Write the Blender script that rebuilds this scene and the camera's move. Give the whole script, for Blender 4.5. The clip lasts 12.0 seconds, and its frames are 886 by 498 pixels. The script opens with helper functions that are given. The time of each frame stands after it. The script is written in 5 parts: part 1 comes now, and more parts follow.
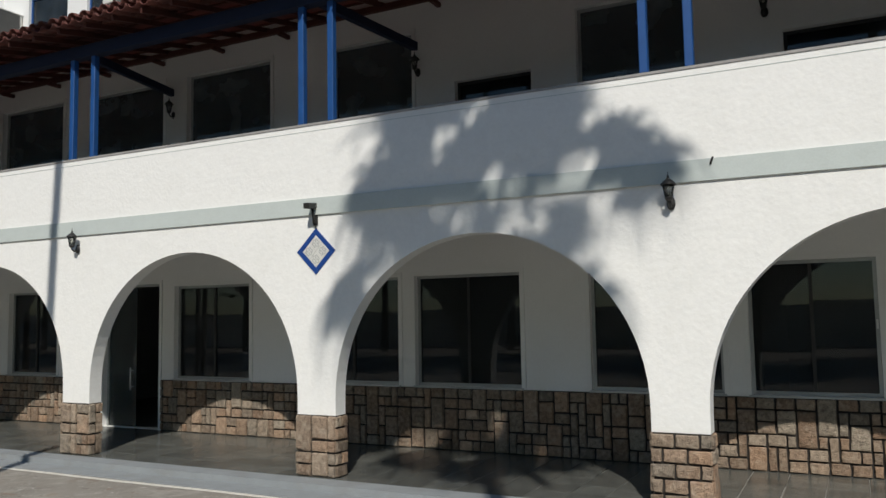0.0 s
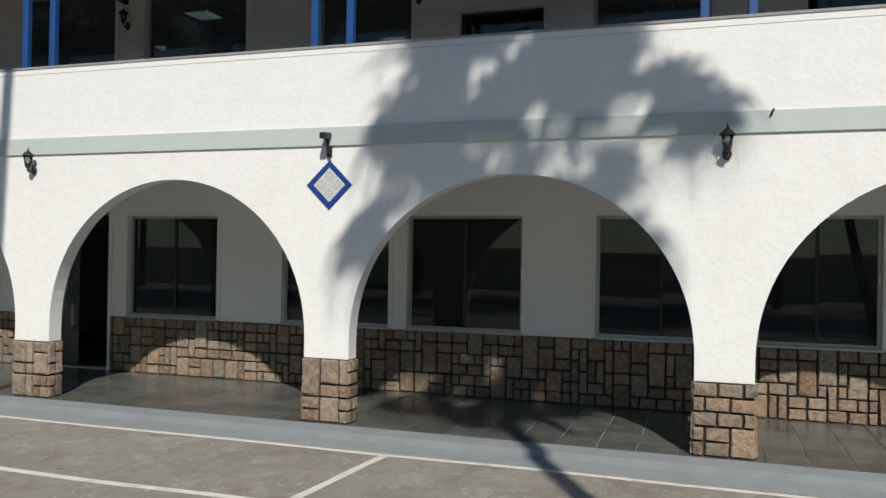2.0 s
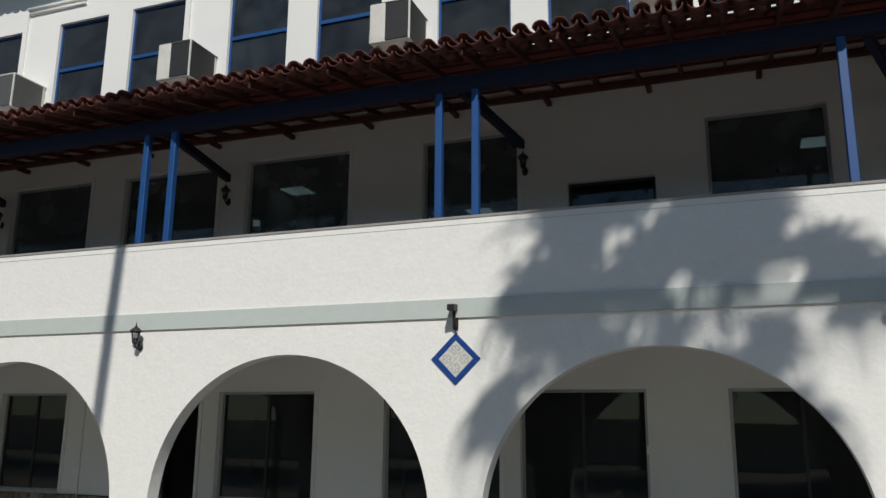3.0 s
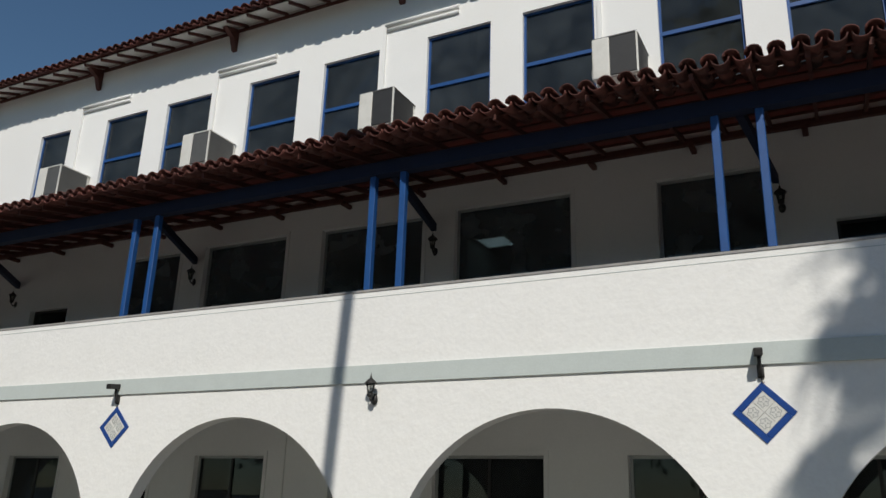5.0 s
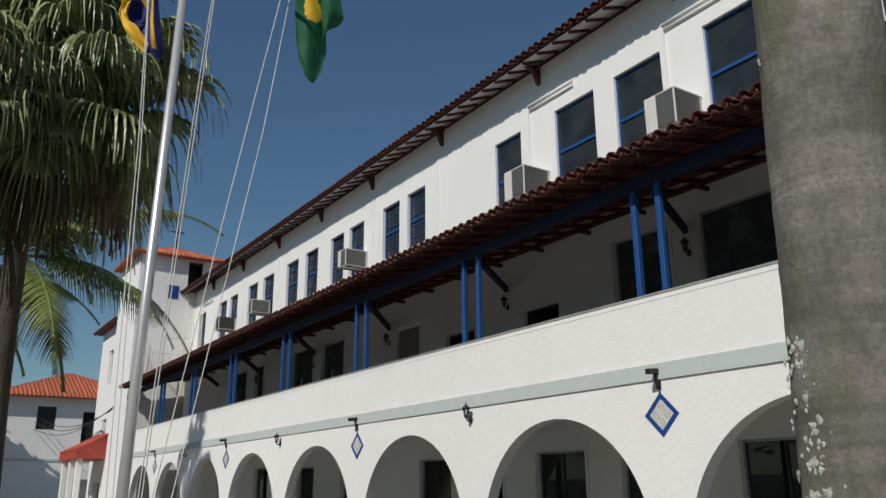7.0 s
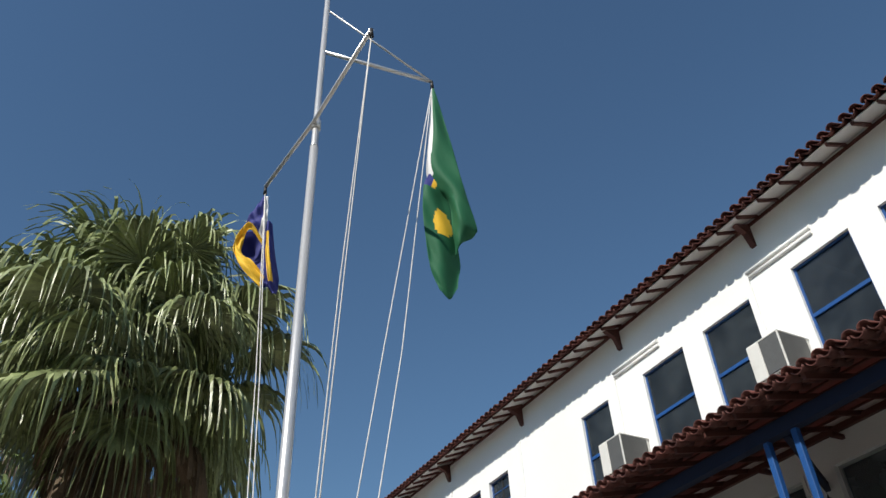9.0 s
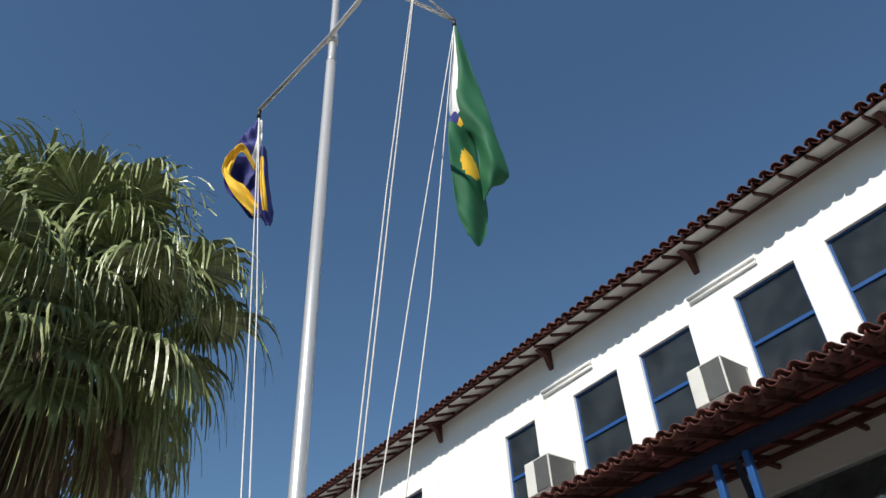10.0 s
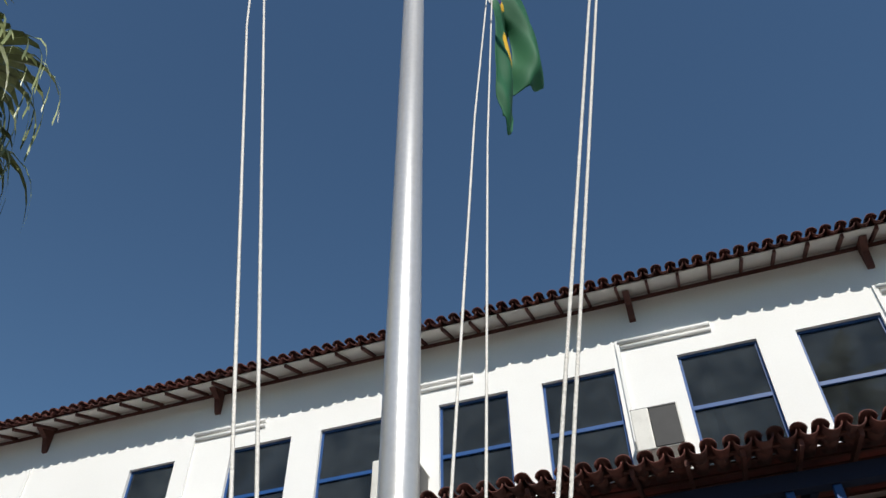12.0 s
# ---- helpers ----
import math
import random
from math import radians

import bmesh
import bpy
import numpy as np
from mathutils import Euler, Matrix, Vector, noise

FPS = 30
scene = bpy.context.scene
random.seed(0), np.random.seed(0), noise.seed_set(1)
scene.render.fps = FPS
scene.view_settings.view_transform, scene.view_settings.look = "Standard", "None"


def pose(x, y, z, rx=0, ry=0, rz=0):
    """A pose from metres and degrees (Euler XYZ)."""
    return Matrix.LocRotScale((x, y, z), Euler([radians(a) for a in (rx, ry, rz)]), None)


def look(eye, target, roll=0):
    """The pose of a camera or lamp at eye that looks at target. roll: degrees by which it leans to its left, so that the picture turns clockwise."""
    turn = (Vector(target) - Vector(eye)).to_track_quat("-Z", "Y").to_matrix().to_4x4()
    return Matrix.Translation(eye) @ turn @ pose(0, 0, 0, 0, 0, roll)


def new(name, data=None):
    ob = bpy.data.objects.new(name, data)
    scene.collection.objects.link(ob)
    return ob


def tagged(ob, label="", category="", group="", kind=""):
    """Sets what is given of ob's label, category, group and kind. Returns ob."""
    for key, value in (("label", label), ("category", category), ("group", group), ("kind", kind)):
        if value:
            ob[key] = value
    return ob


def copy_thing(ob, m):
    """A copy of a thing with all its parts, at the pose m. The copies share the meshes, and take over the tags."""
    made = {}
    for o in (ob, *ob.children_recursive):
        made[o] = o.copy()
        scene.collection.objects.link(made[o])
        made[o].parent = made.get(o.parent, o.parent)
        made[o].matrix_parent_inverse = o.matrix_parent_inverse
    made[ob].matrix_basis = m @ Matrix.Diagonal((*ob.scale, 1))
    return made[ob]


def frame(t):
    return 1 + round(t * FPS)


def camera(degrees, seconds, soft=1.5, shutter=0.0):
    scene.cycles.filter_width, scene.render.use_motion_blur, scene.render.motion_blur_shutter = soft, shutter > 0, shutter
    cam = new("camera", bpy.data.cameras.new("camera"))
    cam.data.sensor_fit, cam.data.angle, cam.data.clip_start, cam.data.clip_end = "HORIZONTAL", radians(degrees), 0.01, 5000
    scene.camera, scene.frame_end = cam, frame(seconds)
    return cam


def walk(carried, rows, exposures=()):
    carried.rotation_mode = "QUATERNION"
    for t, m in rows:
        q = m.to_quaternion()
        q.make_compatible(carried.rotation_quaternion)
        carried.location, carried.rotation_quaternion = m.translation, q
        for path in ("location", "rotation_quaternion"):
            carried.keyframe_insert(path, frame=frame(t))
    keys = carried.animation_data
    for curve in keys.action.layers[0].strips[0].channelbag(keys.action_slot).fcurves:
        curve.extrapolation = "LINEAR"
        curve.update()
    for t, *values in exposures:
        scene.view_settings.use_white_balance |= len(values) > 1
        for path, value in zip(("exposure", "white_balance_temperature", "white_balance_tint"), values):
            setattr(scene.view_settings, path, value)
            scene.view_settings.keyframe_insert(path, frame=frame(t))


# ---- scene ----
cam = camera(57.8, 12.0)
PATH = [
    (0, (6.509, -8.936, 2.218), (5.602, -7.161, 2.382), -1.0),
    (0.5, (6.003, -9.061, 2.224), (5.165, -7.251, 2.373), -0.3),
    (1, (5.532, -9.123, 2.205), (4.739, -7.287, 2.236), -0.1),
    (1.5, (5.108, -9.161, 2.207), (4.429, -7.282, 2.113), -0.0),
    (2, (4.581, -9.242, 2.237), (3.955, -7.343, 2.254), 0.9),
    (2.5, (3.867, -9.223, 2.287), (3.247, -7.333, 2.502), 0.7),
    (3, (3.28, -9.22, 2.325), (2.594, -7.391, 2.755), 0.5),
    (3.2, (3.095, -9.22, 2.343), (2.401, -7.404, 2.814), 0.4),
    (4.8, (1.138, -9.093, 2.099), (0.32, -7.385, 2.741), 1.6),
    (5, (0.865, -9.042, 2.072), (-0.011, -7.352, 2.686), 1.8),
    (5.5, (0.137, -8.885, 1.993), (-0.974, -7.297, 2.486), 3.3),
    (6, (-0.349, -8.926, 2.055), (-1.625, -7.422, 2.39), 2.8),
    (6.5, (-0.855, -9.022, 2.079), (-2.327, -7.74, 2.516), 0.2),
    (7, (-1.41, -9.076, 2.122), (-3.009, -8.02, 2.694), -0.5),
    (7.2, (-1.512, -9.063, 2.163), (-3.137, -8.092, 2.809), -1.5),
    (7.5, (-1.622, -9.061, 2.107), (-3.239, -8.247, 2.957), -2.3),
    (7.7, (-1.712, -9.076, 2.095), (-3.306, -8.342, 3.055), -2.4),
    (9.3, (-2.97, -9.154, 2.051), (-4.309, -8.336, 3.291), -3.8),
    (9.5, (-3.184, -9.189, 1.992), (-4.527, -8.349, 3.213), -3.0),
    (10, (-3.76, -9.284, 2.139), (-4.964, -8.312, 3.406), -4.0),
    (10.5, (-4.268, -9.256, 2.14), (-5.31, -8.224, 3.501), -1.7),
    (11, (-4.802, -9.296, 2.15), (-5.59, -8.127, 3.569), -1.1),
    (11.5, (-5.352, -9.233, 2.211), (-5.877, -7.96, 3.662), 0.2),
    (12, (-5.914, -9.01, 2.176), (-6.375, -7.683, 3.599), -0.6),
]
EXPOSURES = [(0.0, -0.12), (0.5, -0.19), (1.0, -0.10), (1.5, 0.0), (2.0, 0.02), (2.5, -0.15), (3.0, -0.27), (5.0, -0.22), (6.0, -0.38), (6.5, -0.42), (7.0, -0.28), (7.5, -0.12), (9.5, 0.42), (11.0, 0.40), (12.0, 0.22)]
walk(cam, [(t, look(eye, target, roll)) for t, eye, target, roll in PATH], exposures=EXPOSURES)

# ---- light ----
SUN_DIR = Vector((-0.47, 1.0, -0.985)).normalized()
world = bpy.data.worlds.new("sky")
scene.world = world
world.use_nodes = True
wn = world.node_tree
sky = wn.nodes.new("ShaderNodeTexSky")
sky.sky_type = 'NISHITA'
sky.sun_disc = False
sky.sun_elevation = math.asin(-SUN_DIR.z)
sky.sun_rotation = math.atan2(-SUN_DIR.x, -SUN_DIR.y)
sky.air_density = 1.25
sky.dust_density = 0.1
sky.ozone_density = 1.6
sky.altitude = 0
deep = wn.nodes.new("ShaderNodeMix")
deep.data_type = 'RGBA'
deep.blend_type = 'MULTIPLY'
deep.inputs["Factor"].default_value = 1.0
deep.inputs["B"].default_value = (0.66, 0.84, 0.96, 1)
wn.links.new(sky.outputs[0], deep.inputs["A"])
wn.links.new(deep.outputs["Result"], wn.nodes["Background"].inputs[0])
wn.nodes["Background"].inputs[1].default_value = 0.073
sun = new("sun", bpy.data.lights.new("sun", "SUN"))
sun.data.energy = 4.15
sun.data.angle = radians(0.55)
sun.data.color = (1.0, 0.95, 0.87)
sun.matrix_world = look((0, 0, 30), Vector((0, 0, 30)) + SUN_DIR)


# ---- materials ----
def material(name, color, rough=0.8, metal=0.0, vary=0.12, scale=6.0, fine=60.0, bump=0.2, depth=0.01,
             dirt=None, dirt_scale=0.8, dirt_amount=0.0, per_object=0.0, stretch=(1, 1, 1), spec=0.5, tint=None, specks=None):
    """A surface with two scales of variation, optional stains, relief and difference from piece to piece."""
    m = bpy.data.materials.new(name)
    m.use_nodes = True
    nt = m.node_tree
    N, L = nt.nodes, nt.links
    b = N["Principled BSDF"]
    b.inputs["Roughness"].default_value = rough
    b.inputs["Metallic"].default_value = metal
    b.inputs["Specular IOR Level"].default_value = spec
    co = N.new("ShaderNodeNewGeometry")
    mp = N.new("ShaderNodeMapping")
    mp.inputs["Scale"].default_value = stretch
    L.new(co.outputs["Position"], mp.inputs["Vector"])
    n1 = N.new("ShaderNodeTexNoise")
    n1.inputs["Scale"].default_value = scale
    n1.inputs["Detail"].default_value = 5
    n2 = N.new("ShaderNodeTexNoise")
    n2.inputs["Scale"].default_value = fine
    n2.inputs["Detail"].default_value = 3
    L.new(mp.outputs[0], n1.inputs["Vector"])
    L.new(mp.outputs[0], n2.inputs["Vector"])
    mix = N.new("ShaderNodeMath")
    mix.operation = 'ADD'
    L.new(n1.outputs["Fac"], mix.inputs[0])
    L.new(n2.outputs["Fac"], mix.inputs[1])
    rng = N.new("ShaderNodeMapRange")
    rng.inputs["From Min"].default_value = 0.6
    rng.inputs["From Max"].default_value = 1.4
    rng.inputs["To Min"].default_value = 1 - vary
    rng.inputs["To Max"].default_value = 1 + vary
    L.new(mix.outputs[0], rng.inputs["Value"])
    value = rng.outputs[0]
    if per_object:
        info = N.new("ShaderNodeObjectInfo")
        geo = N.new("ShaderNodeNewGeometry")
        both = N.new("ShaderNodeMath")
        both.operation = 'ADD'
        L.new(info.outputs["Random"], both.inputs[0])
        L.new(geo.outputs["Random Per Island"], both.inputs[1])
        fr = N.new("ShaderNodeMath")
        fr.operation = 'FRACT'
        L.new(both.outputs[0], fr.inputs[0])
        r2 = N.new("ShaderNodeMapRange")
        r2.inputs["To Min"].default_value = 1 - per_object
        r2.inputs["To Max"].default_value = 1 + per_object
        L.new(fr.outputs[0], r2.inputs["Value"])
        mul = N.new("ShaderNodeMath")
        mul.operation = 'MULTIPLY'
        L.new(value, mul.inputs[0])
        L.new(r2.outputs[0], mul.inputs[1])
        value = mul.outputs[0]
    rgb = N.new("ShaderNodeMix")
    rgb.data_type = 'RGBA'
    rgb.blend_type = 'MULTIPLY'
    rgb.inputs["Factor"].default_value = 1.0
    rgb.inputs["A"].default_value = (*color, 1)
    L.new(value, rgb.inputs["B"])
    if tint:
        ti = N.new("ShaderNodeObjectInfo")
        tg = N.new("ShaderNodeNewGeometry")
        ts = N.new("ShaderNodeMath")
        ts.operation = 'ADD'
        L.new(ti.outputs["Random"], ts.inputs[0])
        L.new(tg.outputs["Random Per Island"], ts.inputs[1])
        tm = N.new("ShaderNodeMath")
        tm.operation = 'MULTIPLY'
        tm.inputs[1].default_value = 7.31
        L.new(ts.outputs[0], tm.inputs[0])
        tf = N.new("ShaderNodeMath")
        tf.operation = 'FRACT'
        L.new(tm.outputs[0], tf.inputs[0])
        tx = N.new("ShaderNodeMix")
        tx.data_type = 'RGBA'
        L.new(tf.outputs[0], tx.inputs["Factor"])
        tx.inputs["A"].default_value = (*color, 1)
        tx.inputs["B"].default_value = (*tint, 1)
        L.new(tx.outputs["Result"], rgb.inputs["A"])
    out = rgb.outputs["Result"]
    for size, lo, shade in specks or ():
        sp = N.new("ShaderNodeTexNoise")
        sp.inputs["Scale"].default_value = size
        sp.inputs["Detail"].default_value = 7
        sp.inputs["Roughness"].default_value = 0.7
        sp.inputs["Distortion"].default_value = 0.6
        L.new(mp.outputs[0], sp.inputs["Vector"])
        sr = N.new("ShaderNodeMapRange")
        sr.inputs["From Min"].default_value = lo
        sr.inputs["From Max"].default_value = lo + 0.07
        sr.inputs["To Max"].default_value = 0.75
        L.new(sp.outputs["Fac"], sr.inputs["Value"])
        sx = N.new("ShaderNodeMix")
        sx.data_type = 'RGBA'
        L.new(sr.outputs[0], sx.inputs["Factor"])
        L.new(out, sx.inputs["A"])
        sx.inputs["B"].default_value = (*shade, 1)
        out = sx.outputs["Result"]
    if dirt:
        n3 = N.new("ShaderNodeTexNoise")
        n3.inputs["Scale"].default_value = dirt_scale
        n3.inputs["Detail"].default_value = 8
        n3.inputs["Roughness"].default_value = 0.65
        L.new(mp.outputs[0], n3.inputs["Vector"])
        r3 = N.new("ShaderNodeMapRange")
        r3.inputs["From Min"].default_value = 0.5
        r3.inputs["From Max"].default_value = 0.72
        r3.inputs["To Max"].default_value = dirt_amount
        L.new(n3.outputs["Fac"], r3.inputs["Value"])
        mx = N.new("ShaderNodeMix")
        mx.data_type = 'RGBA'
        L.new(r3.outputs[0], mx.inputs["Factor"])
        L.new(out, mx.inputs["A"])
        mx.inputs["B"].default_value = (*dirt, 1)
        out = mx.outputs["Result"]
    L.new(out, b.inputs["Base Color"])
    if bump:
        bp = N.new("ShaderNodeBump")
        bp.inputs["Strength"].default_value = bump
        bp.inputs["Distance"].default_value = depth
        L.new(mix.outputs[0], bp.inputs["Height"])
        L.new(bp.outputs[0], b.inputs["Normal"])
    return m


def glass_material(name, tint, gloss=1.0, ior=1.5, dust_lift=0.09):
    """A tinted pane: what lies behind shows dimmed, what stands before is mirrored."""
    m = bpy.data.materials.new(name)
    m.use_nodes = True
    N, L = m.node_tree.nodes, m.node_tree.links
    N.remove(N["Principled BSDF"])
    tr = N.new("ShaderNodeBsdfTransparent")
    tr.inputs[0].default_value = (*tint, 1)
    gl = N.new("ShaderNodeBsdfGlossy")
    gl.inputs["Roughness"].default_value = 0.015
    gl.inputs["Color"].default_value = (gloss, gloss, gloss, 1)
    fr = N.new("ShaderNodeFresnel")
    fr.inputs[0].default_value = ior
    mx = N.new("ShaderNodeMixShader")
    L.new(fr.outputs[0], mx.inputs[0])
    L.new(tr.outputs[0], mx.inputs[1])
    L.new(gl.outputs[0], mx.inputs[2])
    # Diffuse film: dust, plus a pale lift painted in for reflections and haze.
    dust_veil = N.new("ShaderNodeBsdfDiffuse")
    dust_veil.inputs[0].default_value = (0.30, 0.345, 0.36, 1)
    film = N.new("ShaderNodeTexNoise")
    film.inputs["Scale"].default_value = 2.2
    film.inputs["Detail"].default_value = 6
    geo = N.new("ShaderNodeNewGeometry")
    L.new(geo.outputs["Position"], film.inputs["Vector"])
    amount = N.new("ShaderNodeMapRange")
    amount.inputs["From Min"].default_value = 0.3
    amount.inputs["From Max"].default_value = 0.75
    amount.inputs["To Min"].default_value = dust_lift * 0.5
    amount.inputs["To Max"].default_value = dust_lift * 1.6
    L.new(film.outputs["Fac"], amount.inputs["Value"])
    top = N.new("ShaderNodeMixShader")
    L.new(amount.outputs[0], top.inputs[0])
    L.new(mx.outputs[0], top.inputs[1])
    L.new(dust_veil.outputs[0], top.inputs[2])
    L.new(top.outputs[0], N["Material Output"].inputs[0])
    return m


def glow_material(name, color, strength):
    m = bpy.data.materials.new(name)
    m.use_nodes = True
    b = m.node_tree.nodes["Principled BSDF"]
    b.inputs["Base Color"].default_value = (*color, 1)
    b.inputs["Emission Color"].default_value = (*color, 1)
    b.inputs["Emission Strength"].default_value = strength
    return m


M_STUCCO = material("rough_white_stucco", (0.80, 0.80, 0.775), 0.85, vary=0.04, scale=7, fine=19, bump=0.21, depth=0.02,
                    dirt=(0.66, 0.66, 0.62), dirt_scale=0.7, dirt_amount=0.25)
M_WALL = material("white_painted_plaster", (0.80, 0.80, 0.78), 0.8, vary=0.03, scale=2, fine=30, bump=0.12, depth=0.008,
                  dirt=(0.68, 0.67, 0.63), dirt_scale=0.5, dirt_amount=0.3)
M_SMOOTH = material("smooth_white_paint", (0.78, 0.78, 0.76), 0.7, vary=0.03, scale=3, fine=40, bump=0.05)
M_BAND = material("grey_green_band_paint", (0.50, 0.55, 0.53), 0.75, vary=0.05, scale=5, fine=50, bump=0.15)
M_CAP = material("weathered_grey_coping", (0.30, 0.29, 0.28), 0.85, vary=0.25, scale=4, fine=40, bump=0.3)
M_STONE = material("brown_split_stone", (0.290, 0.245, 0.190), 0.85, vary=0.55, scale=16, fine=75, bump=1.0, depth=0.03,
                   per_object=0.30, dirt=(0.42, 0.36, 0.28), dirt_scale=8, dirt_amount=0.7, tint=(0.345, 0.225, 0.145), specks=((22, 0.63, (0.13, 0.10, 0.075)),))
M_JOINT = material("dark_stone_joint", (0.035, 0.03, 0.026), 0.95, vary=0.3, bump=0.3)
M_SLATE = material("dark_slate_tile", (0.105, 0.109, 0.100), 0.24, vary=0.3, scale=5, fine=60, bump=0.18, depth=0.006,
                   per_object=0.22, dirt=(0.16, 0.155, 0.14), dirt_scale=2, dirt_amount=0.5)
M_GROUT = material("pale_tile_grout", (0.26, 0.25, 0.23), 0.9, vary=0.2)
M_ASPHALT = material("worn_grey_asphalt", (0.240, 0.220, 0.192), 0.92, vary=0.28, scale=1.4, fine=90, bump=0.5, depth=0.008,
                     dirt=(0.31, 0.285, 0.245), dirt_scale=0.9, dirt_amount=0.85,
                     specks=((2.1, 0.54, (0.32, 0.30, 0.265)), (0.7, 0.54, (0.20, 0.165, 0.132)), (8, 0.59, (0.46, 0.44, 0.40)), (6, 0.59, (0.14, 0.12, 0.105)), (3.1, 0.59, (0.23, 0.165, 0.120)), (26, 0.60, (0.48, 0.46, 0.42))))
M_KERB = material("blue_grey_kerb_paint", (0.255, 0.275, 0.285), 0.8, vary=0.12, scale=3, fine=50, bump=0.25,
                  dirt=(0.22, 0.22, 0.21), dirt_scale=2.0, dirt_amount=0.6)
M_LINE = material("worn_white_road_paint", (0.66, 0.64, 0.58), 0.85, vary=0.15, scale=6, fine=70, bump=0.25,
                  dirt=(0.3, 0.28, 0.25), dirt_scale=5, dirt_amount=0.5)
M_BLUE = material("blue_gloss_paint", (0.010, 0.066, 0.225), 0.5, vary=0.15, scale=5, fine=50, bump=0.08)
# Blue of the roof beams with the shade under the eaves darkened into it.
M_BLUE_SHADE = material("shaded_blue_beam_paint", (0.003, 0.009, 0.034), 0.75, vary=0.2, scale=4, fine=50, bump=0.1)
# Tile in two copies: shade darkened into this one, sun into the next.
M_TILE_SHADE = material("shaded_terracotta_roof_tile", (0.092, 0.025, 0.018), 0.8, vary=0.3, scale=9, fine=60, bump=0.4, depth=0.01,
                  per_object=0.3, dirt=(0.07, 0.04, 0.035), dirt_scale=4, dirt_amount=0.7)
M_TILE_LIT = material("sunlit_orange_roof_tile", (0.44, 0.115, 0.055), 0.8, vary=0.25, scale=6, fine=40, bump=0.4, per_object=0.2)
M_WOODRED = material("dark_red_rafter_wood", (0.085, 0.026, 0.019), 0.7, vary=0.3, scale=6, fine=60, bump=0.2, stretch=(1, 4, 4))
M_CANVAS = material("grey_beige_door_paint", (0.22, 0.21, 0.19), 0.6, vary=0.08, scale=3, fine=40, bump=0.05)
M_SOFFIT = material("white_soffit_board", (0.66, 0.65, 0.62), 0.55, vary=0.08, scale=5, fine=50, bump=0.1)
M_ALU = material("grey_aluminium_frame", (0.42, 0.43, 0.43), 0.4, 0.6, vary=0.08, bump=0.04)
M_STEEL = material("brushed_steel_pole", (0.70, 0.70, 0.69), 0.32, 0.6, vary=0.08, scale=3, fine=80, bump=0.05)
M_ROPE = material("white_nylon_rope", (0.70, 0.69, 0.66), 0.8, vary=0.12, scale=30, fine=160, bump=0.5)
M_BLACK = material("black_cast_metal", (0.022, 0.021, 0.02), 0.5, 0.2, vary=0.25, scale=12, fine=80, bump=0.25)
M_ROOM = material("dim_room_paint", (0.55, 0.54, 0.51), 0.9, vary=0.08, bump=0.05)
M_ROOMFLOOR = material("dim_room_floor", (0.10, 0.09, 0.08), 0.5, vary=0.1, bump=0.05)
M_AC = material("off_white_appliance_shell", (0.66, 0.65, 0.60), 0.5, vary=0.06, scale=4, fine=40, bump=0.05,
                dirt=(0.42, 0.40, 0.35), dirt_scale=3, dirt_amount=0.4)
M_GRILLE = material("dark_grey_grille", (0.025, 0.025, 0.025), 0.6, vary=0.2, bump=0.1)
M_GREYGRILLE = material("grey_condenser_fins", (0.10, 0.10, 0.095), 0.5, 0.1, vary=0.15, bump=0.1)
M_TRUNK = material("grey_palm_bark", (0.150, 0.132, 0.112), 0.92, vary=0.40, scale=9, fine=60, bump=0.35, depth=0.006,
                   dirt=(0.085, 0.090, 0.045), dirt_scale=5, dirt_amount=0.8, stretch=(1, 1, 0.8))


